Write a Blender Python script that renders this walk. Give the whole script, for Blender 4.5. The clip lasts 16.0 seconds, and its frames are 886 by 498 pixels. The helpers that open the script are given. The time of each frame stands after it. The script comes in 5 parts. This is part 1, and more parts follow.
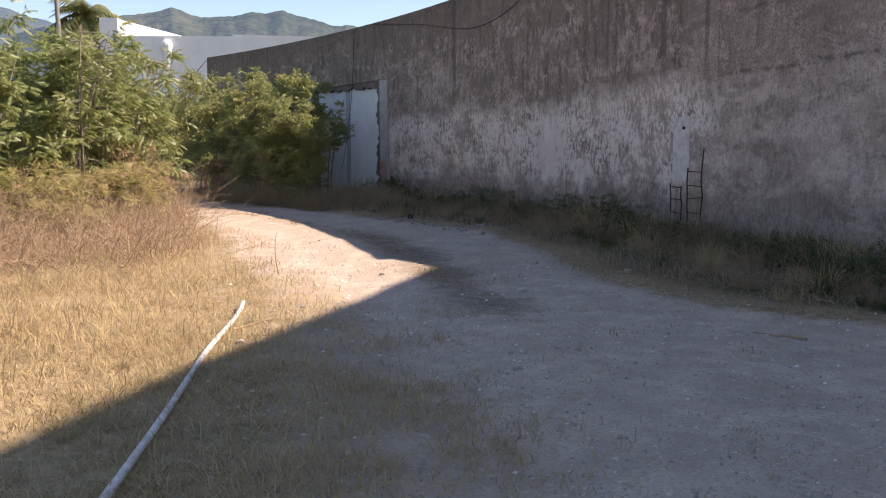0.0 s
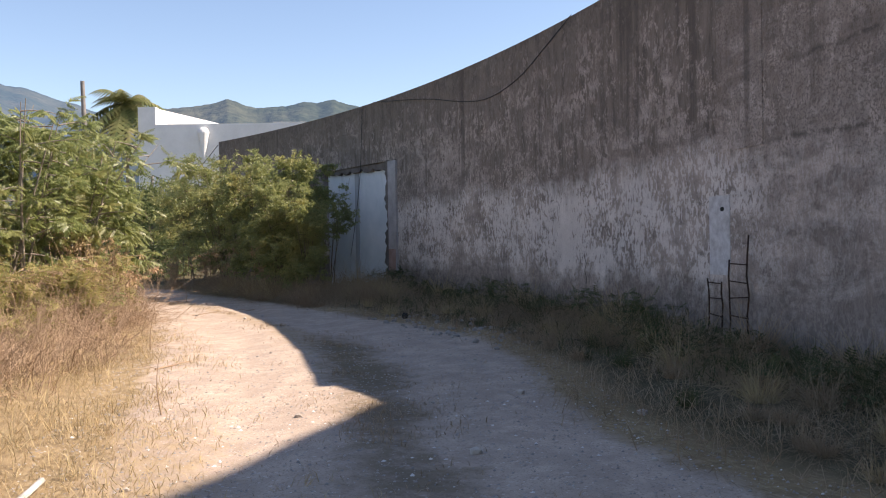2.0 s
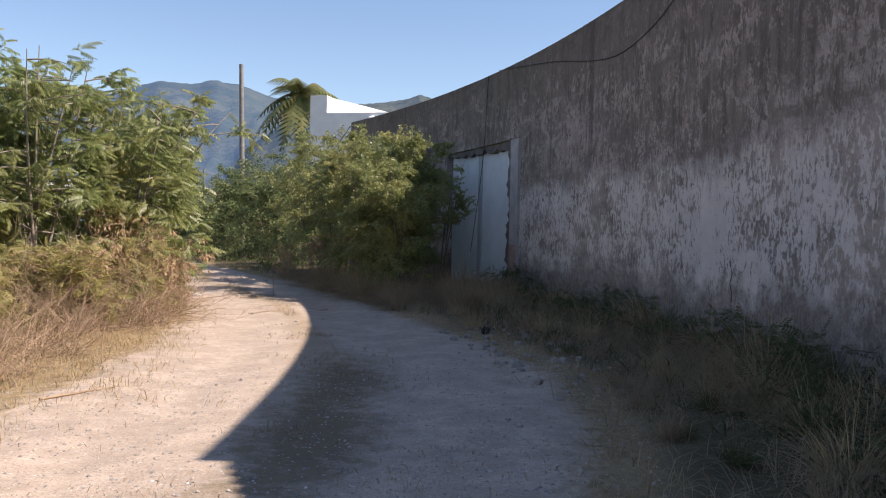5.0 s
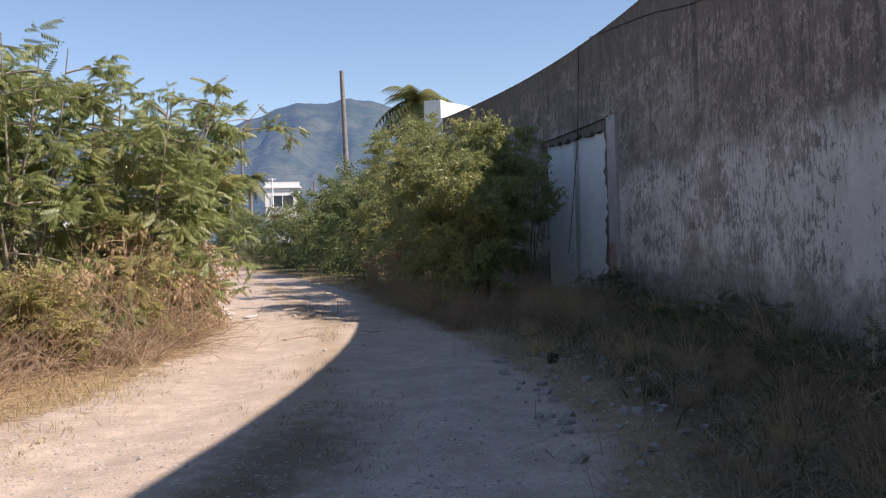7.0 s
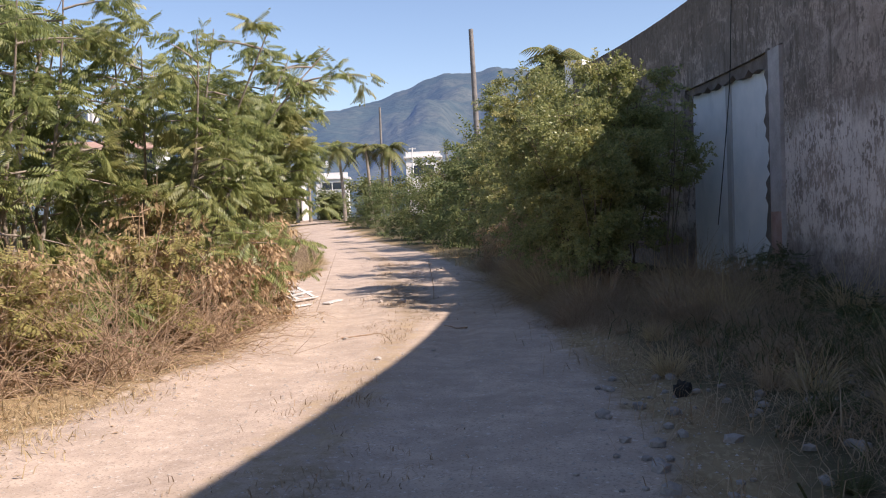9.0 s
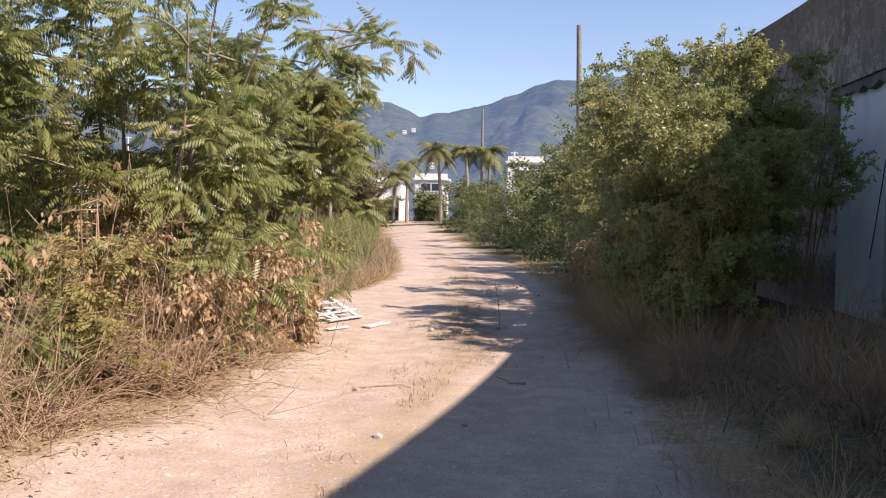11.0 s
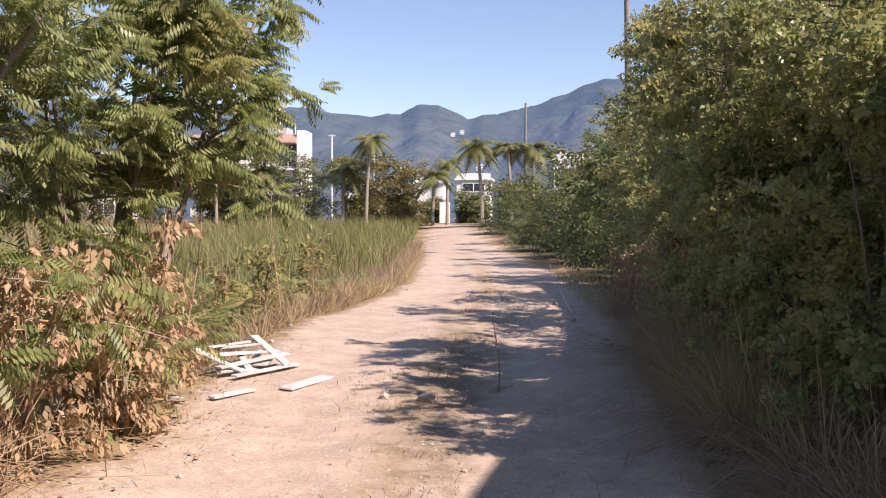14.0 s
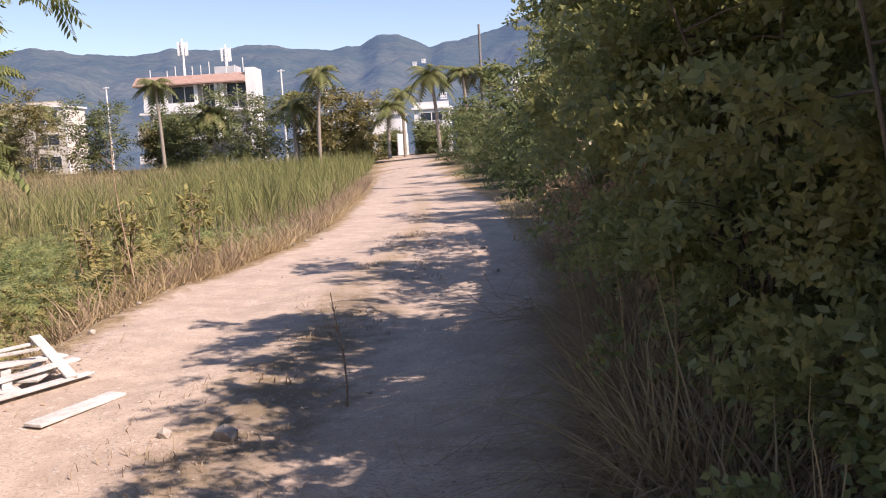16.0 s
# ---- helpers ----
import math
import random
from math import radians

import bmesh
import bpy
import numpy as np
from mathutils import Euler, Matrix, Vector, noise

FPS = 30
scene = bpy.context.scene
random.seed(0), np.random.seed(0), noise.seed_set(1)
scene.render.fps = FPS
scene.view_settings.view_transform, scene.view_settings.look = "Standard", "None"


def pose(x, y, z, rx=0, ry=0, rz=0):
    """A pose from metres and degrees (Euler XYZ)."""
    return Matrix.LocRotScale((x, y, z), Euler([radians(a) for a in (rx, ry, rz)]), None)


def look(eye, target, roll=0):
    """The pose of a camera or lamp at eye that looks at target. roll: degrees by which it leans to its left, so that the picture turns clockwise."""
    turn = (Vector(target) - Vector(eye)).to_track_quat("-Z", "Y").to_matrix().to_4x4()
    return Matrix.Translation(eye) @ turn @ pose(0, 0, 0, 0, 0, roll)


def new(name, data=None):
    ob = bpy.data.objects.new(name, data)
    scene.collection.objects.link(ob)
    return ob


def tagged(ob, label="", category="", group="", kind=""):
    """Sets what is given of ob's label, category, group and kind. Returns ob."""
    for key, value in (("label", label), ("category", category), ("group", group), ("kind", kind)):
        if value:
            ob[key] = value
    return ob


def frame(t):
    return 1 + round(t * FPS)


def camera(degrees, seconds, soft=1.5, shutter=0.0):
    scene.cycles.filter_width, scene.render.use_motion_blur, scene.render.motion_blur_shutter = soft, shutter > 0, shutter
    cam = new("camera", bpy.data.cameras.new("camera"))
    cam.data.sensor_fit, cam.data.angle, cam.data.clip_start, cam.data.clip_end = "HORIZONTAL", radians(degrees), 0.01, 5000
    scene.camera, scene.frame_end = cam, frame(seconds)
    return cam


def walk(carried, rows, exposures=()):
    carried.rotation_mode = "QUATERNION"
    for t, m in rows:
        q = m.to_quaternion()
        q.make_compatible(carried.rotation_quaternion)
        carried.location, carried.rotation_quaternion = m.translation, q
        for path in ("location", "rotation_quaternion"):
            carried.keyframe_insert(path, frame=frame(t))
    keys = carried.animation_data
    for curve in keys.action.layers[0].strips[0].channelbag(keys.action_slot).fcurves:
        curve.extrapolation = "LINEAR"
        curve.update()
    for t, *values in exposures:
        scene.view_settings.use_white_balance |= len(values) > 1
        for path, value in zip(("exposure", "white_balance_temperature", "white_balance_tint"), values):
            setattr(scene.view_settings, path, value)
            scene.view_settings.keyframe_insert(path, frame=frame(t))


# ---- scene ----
cam = camera(54.8, 16.0, soft=1.1)
METRES, EYE, TILT, LEAN, TURN = 22.5, 1.3527, -3.028, 0.953, -27.9
ROWS = [
    (0.0, 0.0, 0.0, 0.0, 0.04, -3.17, -0.73),
    (0.5, 0.0119, 0.0312, 0.0058, 0.89, -1.76, -0.9),
    (1.0, 0.0219, 0.0586, 0.0102, 0.88, 0.4, 0.05),
    (1.5, 0.0301, 0.0888, 0.0121, 2.27, 2.16, -0.09),
    (2.0, 0.0409, 0.1207, 0.0117, 3.38, 2.32, -0.19),
    (2.5, 0.0494, 0.1526, 0.0129, 5.4, -0.1, 1.17),
    (3.0, 0.0596, 0.1759, 0.0133, 6.66, -0.85, 1.32),
    (3.5, 0.0669, 0.2065, 0.0155, 10.73, -2.21, -0.22),
    (4.0, 0.0749, 0.2355, 0.0168, 12.78, 3.1, -1.77),
    (6.5, 0.0911, 0.3964, 0.0219, 21.98, -1.12, -0.74),
    (7.0, 0.0907, 0.4322, 0.023, 24.86, 1.88, -0.51),
    (7.5, 0.0869, 0.464, 0.023, 26.11, 2.34, -1.08),
    (8.0, 0.0784, 0.4979, 0.0264, 27.35, 2.42, 0.31),
    (8.5, 0.0709, 0.5265, 0.028, 29.47, 1.24, 0.76),
    (9.0, 0.0594, 0.5566, 0.0301, 34.79, -0.28, -0.3),
    (9.5, 0.0498, 0.583, 0.0317, 36.05, -0.37, -0.26),
    (10.0, 0.0368, 0.6091, 0.0348, 37.94, -0.41, -1.65),
    (12.5, -0.0453, 0.7486, 0.0422, 43.85, 0.24, -4.01),
    (13.0, -0.0643, 0.7771, 0.0421, 44.04, -1.01, -3.83),
    (13.5, -0.0837, 0.8022, 0.0439, 44.7, -0.9, -4.07),
    (14.0, -0.0966, 0.8274, 0.0438, 44.91, -0.27, -2.98),
    (14.5, -0.1117, 0.8544, 0.0451, 45.54, -0.82, -2.96),
    (15.0, -0.125, 0.8798, 0.0452, 41.42, -4.32, -0.38),
    (15.5, -0.1347, 0.9034, 0.0467, 42.54, -4.78, 0.31),
    (16.0, -0.138, 0.9279, 0.0496, 42.87, -4.86, 0.57),
]
walk(cam, [(t, pose(0, 0, EYE, TILT, LEAN, TURN) @ pose(METRES * x, METRES * y, METRES * z, 90 + pitch, roll, yaw)) for t, x, y, z, yaw, pitch, roll in ROWS],
     exposures=[(0.0, 1.0, 7500, 20), (4.0, 0.77, 7000, 17), (7.0, 0.58, 6800, 18), (10.0, 0.72, 7000, 22), (13.0, 0.74, 7100, 25), (16.0, 0.66, 7000, 26)])


# ---- world, sun ----
SUN_FROM = Vector((5.03, -1.75, 5.41)).normalized()
world = bpy.data.worlds.new("world")
scene.world = world
world.use_nodes = True
wn = world.node_tree
sky = wn.nodes.new("ShaderNodeTexSky")
sky.sky_type = "NISHITA"
sky.sun_disc = False
sky.sun_elevation = math.asin(SUN_FROM.z)
sky.sun_rotation = math.atan2(SUN_FROM.x, SUN_FROM.y)
sky.air_density, sky.dust_density, sky.ozone_density = 1.0, 0.15, 3.2
wn.nodes["Background"].inputs["Strength"].default_value = 0.110
wn.links.new(sky.outputs[0], wn.nodes["Background"].inputs[0])

sun = bpy.data.lights.new("sun", "SUN")
sun.energy, sun.angle, sun.color = 4.9, radians(0.55), (1.0, 0.93, 0.83)
sun_ob = new("sun", sun)
sun_ob.matrix_world = look(SUN_FROM * 60, (0, 0, 0))


# ---- materials ----
class Mat:
    """A node material under construction."""

    def __init__(self, name, rough=0.85):
        self.m = bpy.data.materials.new(name)
        self.m.use_nodes = True
        self.t = self.m.node_tree
        self.b = self.t.nodes["Principled BSDF"]
        self.b.inputs["Roughness"].default_value = rough
        self.b.inputs["Specular IOR Level"].default_value = 0.25
        self.geo = self.t.nodes.new("ShaderNodeNewGeometry")
        self.pos = self.geo.outputs["Position"]

    def node(self, kind, **inputs):
        n = self.t.nodes.new(kind)
        for k, v in inputs.items():
            self.put(n.inputs[k.replace("_", " ")], v)
        return n

    def put(self, socket, v):
        if isinstance(v, bpy.types.NodeSocket):
            self.t.links.new(v, socket)
        elif isinstance(v, tuple) and len(v) == 3 and socket.type == "RGBA":
            socket.default_value = (*v, 1)
        else:
            socket.default_value = v

    def scaled(self, x, y, z, vec=None):
        n = self.t.nodes.new("ShaderNodeVectorMath")
        n.operation = "MULTIPLY"
        self.put(n.inputs[0], vec or self.pos)
        n.inputs[1].default_value = (x, y, z)
        return n.outputs[0]

    def noise(self, scale, detail=5.0, vec=None, rough=0.6, dist=0.0):
        n = self.node("ShaderNodeTexNoise", Vector=vec or self.pos, Scale=scale, Detail=detail, Roughness=rough, Distortion=dist)
        return n.outputs["Fac"]

    def ramp(self, fac, lo, hi, a=0.0, b=1.0):
        n = self.node("ShaderNodeMapRange", Value=fac)
        n.inputs["From Min"].default_value, n.inputs["From Max"].default_value = lo, hi
        n.inputs["To Min"].default_value, n.inputs["To Max"].default_value = a, b
        return n.outputs["Result"]

    def mix(self, fac, a, b, mode="MIX"):
        n = self.t.nodes.new("ShaderNodeMix")
        n.data_type, n.blend_type = "RGBA", mode
        self.put(n.inputs[0], fac)
        self.put(n.inputs[6], a)
        self.put(n.inputs[7], b)
        return n.outputs[2]

    def op(self, kind, a, b=0.0):
        n = self.t.nodes.new("ShaderNodeMath")
        n.operation = kind
        self.put(n.inputs[0], a)
        self.put(n.inputs[1], b)
        return n.outputs[0]

    def axis(self, i):
        n = self.node("ShaderNodeSeparateXYZ", Vector=self.pos)
        return n.outputs[i]

    def attr(self, name):
        n = self.t.nodes.new("ShaderNodeAttribute")
        n.attribute_name = name
        return n.outputs["Fac"]

    def colour(self, c):
        self.put(self.b.inputs["Base Color"], c)
        return self

    def bump(self, height, strength=0.4, distance=0.02):
        n = self.node("ShaderNodeBump", Height=height, Strength=strength, Distance=distance)
        self.t.links.new(n.outputs[0], self.b.inputs["Normal"])
        return self


def plain(name, a, b, scale=6.0, rough=0.8, bump=0.2, metal=0.0):
    m = Mat(name, rough)
    n = m.noise(scale, 6)
    fine = m.noise(scale * 9, 4)
    m.colour(m.mix(m.ramp(m.op("ADD", n, m.op("MULTIPLY", fine, 0.35)), 0.45, 0.85), a, b))
    m.b.inputs["Metallic"].default_value = metal
    if bump:
        m.bump(fine, bump, 0.01)
    return m.m


def leafy(name, a, b, c, glow=0.35, rough=0.5):
    """Leaves: each island has its own shade; light passes through them."""
    m = Mat(name, rough)
    m.b.inputs["Specular IOR Level"].default_value = 0.5 if rough < 0.5 else 0.25
    rnd = m.geo.outputs["Random Per Island"]
    big = m.noise(0.9, 3)
    col = m.mix(m.ramp(rnd, 0.0, 1.0), a, b)
    col = m.mix(m.ramp(big, 0.5, 0.72, 0.0, 0.75), col, c)
    m.colour(col)
    tr = m.node("ShaderNodeBsdfTranslucent", Color=col)
    mx = m.node("ShaderNodeMixShader")
    mx.inputs[0].default_value = glow
    out = m.t.nodes["Material Output"]
    m.t.links.new(m.b.outputs[0], mx.inputs[1])
    m.t.links.new(tr.outputs[0], mx.inputs[2])
    m.t.links.new(mx.outputs[0], out.inputs["Surface"])
    return m.m


def ground_material():
    m = Mat("earth", 0.95)
    m.b.inputs["Specular IOR Level"].default_value = 0.1
    road, dry, green = m.attr("road"), m.attr("dry"), m.attr("green")
    n1, n2, n3 = m.noise(0.7, 5), m.noise(5.0, 6, None, 0.68), m.noise(55.0, 3)
    sand = m.mix(m.ramp(n2, 0.3, 0.7), (0.40, 0.315, 0.255), (0.55, 0.445, 0.36))
    sand = m.mix(m.ramp(m.noise(1.9, 4), 0.42, 0.60, 0.0, 0.5), sand, (0.33, 0.262, 0.21))
    sand = m.mix(m.ramp(n3, 0.54, 0.66, 0.0, 0.65), sand, (0.23, 0.185, 0.15))
    sand = m.mix(m.ramp(m.noise(24.0, 3), 0.62, 0.68, 0.0, 0.7), sand, (0.60, 0.53, 0.47))
    straw = m.mix(m.ramp(n2, 0.35, 0.65), (0.20, 0.145, 0.085), (0.34, 0.25, 0.145))
    straw = m.mix(m.ramp(m.noise(30.0, 4, m.scaled(1.0, 0.35, 1.0)), 0.5, 0.65, 0.0, 0.6), straw, (0.42, 0.33, 0.20))
    weed = m.mix(m.ramp(n2, 0.35, 0.65), (0.065, 0.058, 0.035), (0.13, 0.11, 0.065))
    ed = m.op("ADD", road, m.op("MULTIPLY", m.op("SUBTRACT", m.op("ADD", m.op("MULTIPLY", n1, 0.5), m.op("MULTIPLY", n2, 0.5)), 0.5), 1.6))
    col = m.mix(m.ramp(ed, 0.35, 0.65), straw, sand)
    col = m.mix(m.ramp(m.op("ADD", dry, m.op("MULTIPLY", m.op("SUBTRACT", n2, 0.5), 1.3)), 0.5, 0.9, 0.0, 0.75), col, straw)
    col = m.mix(m.ramp(m.op("ADD", green, m.op("MULTIPLY", m.op("SUBTRACT", n2, 0.5), 0.8)), 0.4, 0.7), col, weed)
    soil = m.mix(m.ramp(n2, 0.3, 0.7), (0.10, 0.078, 0.05), (0.20, 0.155, 0.10))
    spots = m.op("ADD", m.attr("soil"), m.op("ADD", m.op("MULTIPLY", m.op("SUBTRACT", n2, 0.5), 1.5), m.op("MULTIPLY", m.op("SUBTRACT", n1, 0.5), 1.2)))
    col = m.mix(m.ramp(spots, 0.42, 0.85, 0.0, 0.8), col, soil)
    m.colour(col)
    h = m.op("ADD", m.op("MULTIPLY", n2, 0.8), m.op("MULTIPLY", n3, 0.35))
    m.bump(h, 0.6, 0.02)
    return m.m


def wall_material(name="weathered_render", smooth=0.0):
    """Old rendered wall: mottled mould above, a peeling limewash band below it, bare pinkish render at the foot."""
    m = Mat(name, 0.93)
    z, y = m.axis(2), m.axis(1)

    def about(v, k):
        return m.op("MULTIPLY", m.op("SUBTRACT", v, 0.5), k)

    streak = m.noise(1.0, 5, m.scaled(2.2, 2.2, 0.16), 0.6)
    drip = m.noise(1.0, 6, m.scaled(7.0, 7.0, 1.1), 0.7)
    blotch = m.noise(0.5, 4)
    mid = m.noise(2.1, 6, None, 0.7)
    flakes = m.noise(1.0, 4, m.scaled(15.0, 15.0, 8.5), 0.72, 0.5)
    beds = m.noise(1.0, 6, m.scaled(0.9, 0.9, 2.4), 0.7, 0.6)
    patch = m.noise(1.0, 6, m.scaled(4.6, 4.6, 3.0), 0.75, 0.7)
    pits = m.noise(30.0, 4, None, 0.75)
    grain = m.noise(110.0, 3)
    base = m.mix(m.ramp(mid, 0.36, 0.64), (0.38, 0.33, 0.31), (0.58, 0.51, 0.49))
    base = m.mix(m.ramp(flakes, 0.51, 0.57, 0.0, 0.45), base, (0.60, 0.55, 0.535))
    base = m.mix(m.ramp(beds, 0.46, 0.58, 0.0, 0.75), base, m.mix(m.ramp(patch, 0.42, 0.58), (0.155, 0.138, 0.13), (0.33, 0.285, 0.27)))
    base = m.mix(m.op("MULTIPLY", m.ramp(pits, 0.51, 0.57, 0.0, 0.8), m.ramp(blotch, 0.42, 0.6, 0.25, 1.0)), base, (0.145, 0.125, 0.115))
    # mould, mottled, with a ragged lower edge
    edge = m.op("ADD", z, m.op("ADD", m.op("ADD", about(mid, 0.9), about(blotch, 1.5)), about(drip, 0.8)))
    mould = m.op("MULTIPLY", m.ramp(edge, 2.42, 2.62), m.ramp(m.op("ADD", y, about(mid, 1.5)), 8.6, 10.0, 0.5, 1.0))
    holes = m.op("ADD", m.op("ADD", m.op("MULTIPLY", patch, 0.55), m.op("MULTIPLY", flakes, 0.45)), m.op("ADD", m.op("MULTIPLY", m.op("SUBTRACT", z, 3.5), 0.022), about(blotch, 0.22)))
    broken = m.ramp(holes, 0.475, 0.52, 0.05, 1.0)
    dark = m.mix(m.ramp(drip, 0.38, 0.62), (0.115, 0.10, 0.09), (0.27, 0.235, 0.215))
    col = m.mix(m.op("MULTIPLY", m.op("MULTIPLY", mould, broken), 0.92 - 0.62 * smooth), base, dark)
    # soot running down from the coping
    top = m.ramp(m.op("ADD", z, m.op("ADD", about(drip, 1.8), about(streak, 2.2))), 4.1, 5.4, 0.0, 0.7 - 0.3 * smooth)
    col = m.mix(top, col, m.mix(m.ramp(patch, 0.45, 0.55), (0.09, 0.082, 0.077), (0.20, 0.178, 0.165)))
    runs = m.ramp(m.noise(1.0, 3, m.scaled(2.6, 2.6, 0.05)), 0.60, 0.68, 0.0, 0.6)
    col = m.mix(m.op("MULTIPLY", runs, m.ramp(z, 2.3, 3.1)), col, (0.10, 0.088, 0.081))
    # peeling limewash band, thinner over the older end of the wall
    low = m.op("ADD", z, m.op("ADD", about(mid, 0.9), about(blotch, 1.1)))
    band = m.op("MULTIPLY", m.ramp(low, 0.7, 1.1), m.ramp(edge, 2.7, 2.3))
    band = m.op("MULTIPLY", band, m.ramp(m.op("ADD", y, about(mid, 3.0)), 9.2, 10.3, 0.22, 1.0))
    flake = m.ramp(m.op("ADD", flakes, m.op("ADD", about(mid, 0.5), about(blotch, 0.65))), 0.475, 0.51)
    white = m.mix(m.ramp(mid, 0.3, 0.7), (0.62, 0.595, 0.60), (0.80, 0.775, 0.785))
    col = m.mix(m.op("MULTIPLY", m.op("MULTIPLY", band, flake), 0.92 - 0.5 * smooth), col, white)
    # day joints in the older end
    for zj in (2.52, 3.38):
        line = m.ramp(m.op("ABSOLUTE", m.op("SUBTRACT", m.op("ADD", z, about(mid, 0.22)), zj)), 0.0, 0.05, 0.8, 0.0)
        col = m.mix(m.op("MULTIPLY", m.op("MULTIPLY", line, m.ramp(y, 9.6, 9.0)), m.ramp(patch, 0.42, 0.55)), col, (0.09, 0.08, 0.075))
    # rising damp at the foot
    damp = m.ramp(m.op("ADD", z, about(mid, 1.6)), 1.05, 0.4, 0.0, 0.75)
    col = m.mix(damp, col, m.mix(m.ramp(flakes, 0.45, 0.55), (0.17, 0.15, 0.145), (0.30, 0.265, 0.255)))
    col = m.mix(m.ramp(grain, 0.4, 0.65, 0.0, 0.3), col, (0.13, 0.115, 0.105))
    col = m.mix(1.0, col, (1.0, 0.93, 0.855), "MULTIPLY")
    m.colour(col)
    m.bump(m.op("ADD", m.op("MULTIPLY", flakes, 0.8), m.op("MULTIPLY", pits, 0.5)), 0.7, 0.03)
    return m.m


M_GROUND = ground_material()
M_WALL = wall_material()


def infill_material():
    m = Mat("pale_render", 0.9)
    st = m.noise(1.0, 6, m.scaled(1.1, 1.1, 0.55))
    bl = m.noise(1.4, 5)
    col = m.mix(m.ramp(bl, 0.35, 0.65), (0.84, 0.85, 0.86), (0.72, 0.75, 0.77))
    col = m.mix(m.ramp(st, 0.55, 0.75, 0.0, 0.45), col, (0.40, 0.41, 0.41))
    m.colour(col)
    m.bump(m.noise(40.0, 4), 0.25, 0.01)
    return m.m


M_INFILL = infill_material()
M_JAMB = plain("broken_render", (0.11, 0.09, 0.08), (0.22, 0.185, 0.165), 3.0, 0.95, 0.5)
M_STEEL = plain("rusty_steel", (0.035, 0.025, 0.02), (0.09, 0.05, 0.035), 20.0, 0.8, 0.3, 0.4)
M_CABLE = plain("black_cable", (0.012, 0.012, 0.012), (0.03, 0.03, 0.03), 10.0, 0.6, 0.0)
M_PIPE = plain("dirty_white_pipe", (0.76, 0.75, 0.73), (0.40, 0.37, 0.33), 14.0, 0.45, 0.1)
M_STONE = plain("pale_stone", (0.30, 0.26, 0.225), (0.47, 0.42, 0.37), 9.0, 0.9, 0.4)
M_BARK = plain("grey_bark", (0.20, 0.165, 0.13), (0.36, 0.31, 0.26), 12.0, 0.9, 0.5)
M_DEADWOOD = plain("dead_twig", (0.27, 0.18, 0.12), (0.44, 0.32, 0.215), 12.0, 0.9, 0.3)
M_TIMBER = plain("weathered_plank", (0.36, 0.335, 0.31), (0.68, 0.66, 0.64), 6.0, 0.85, 0.4)
M_POLE = plain("grey_pole", (0.15, 0.14, 0.13), (0.27, 0.25, 0.235), 5.0, 0.85, 0.3)
M_WHITE = plain("white_plaster", (0.72, 0.71, 0.69), (0.82, 0.81, 0.79), 0.8, 0.85, 0.1)
M_CREAM = plain("cream_plaster", (0.60, 0.55, 0.47), (0.68, 0.63, 0.55), 0.8, 0.85, 0.1)
M_GREYWALL = plain("grey_plaster", (0.42, 0.42, 0.43), (0.50, 0.50, 0.50), 0.8, 0.85, 0.1)
M_GLASS = plain("dark_window_glass", (0.03, 0.04, 0.055), (0.05, 0.065, 0.085), 0.5, 0.12, 0.0)
M_TILE = plain("terracotta_tiles", (0.30, 0.19, 0.155), (0.40, 0.27, 0.22), 2.0, 0.85, 0.3)
M_TYRE = plain("black_plastic", (0.015, 0.015, 0.015), (0.04, 0.038, 0.035), 12.0, 0.8, 0.3)

M_LEAF = leafy("pinnate_leaves", (0.145, 0.19, 0.068), (0.35, 0.385, 0.145), (0.40, 0.36, 0.145), 0.5, 0.42)
M_LEAFDARK = leafy("small_dark_leaves", (0.19, 0.225, 0.09), (0.38, 0.395, 0.16), (0.46, 0.41, 0.16), 0.5, 0.38)
M_LEAFFAR = leafy("dark_bush_leaves", (0.085, 0.12, 0.05), (0.20, 0.235, 0.095), (0.26, 0.25, 0.10), 0.4, 0.6)
M_LEAFDRY = leafy("withered_leaves", (0.40, 0.27, 0.16), (0.58, 0.43, 0.28), (0.36, 0.28, 0.13), 0.35, 0.8)
M_GRASSDRY = leafy("dry_grass_blades", (0.38, 0.285, 0.155), (0.56, 0.45, 0.27), (0.46, 0.335, 0.185), 0.35, 0.8)
M_GRASSGREEN = leafy("green_weed_blades", (0.15, 0.17, 0.06), (0.28, 0.275, 0.105), (0.33, 0.27, 0.13), 0.3, 0.7)
M_PALM = leafy("palm_fronds", (0.12, 0.15, 0.055), (0.23, 0.23, 0.095), (0.30, 0.25, 0.12), 0.3, 0.5)
M_FARLEAF = leafy("distant_tree_leaves", (0.125, 0.165, 0.07), (0.23, 0.25, 0.11), (0.29, 0.27, 0.13), 0.35, 0.7)


M_PIER = plain("grey_pier_render", (0.33, 0.30, 0.29), (0.50, 0.465, 0.455), 3.0, 0.92, 0.4)
M_CHIP = plain("white_chips", (0.58, 0.55, 0.51), (0.72, 0.69, 0.65), 9.0, 0.9, 0.2)
M_BRICKRED = plain("bare_red_brick", (0.34, 0.20, 0.165), (0.44, 0.31, 0.27), 5.0, 0.95, 0.5)
M_PILASTER = wall_material("smooth_old_render", 0.6)
M_RUBBLE = plain("grey_rubble", (0.20, 0.18, 0.165), (0.36, 0.33, 0.305), 9.0, 0.95, 0.4)
M_BUSHWOOD = plain("brown_bush_wood", (0.12, 0.09, 0.065), (0.24, 0.19, 0.14), 12.0, 0.9, 0.4)
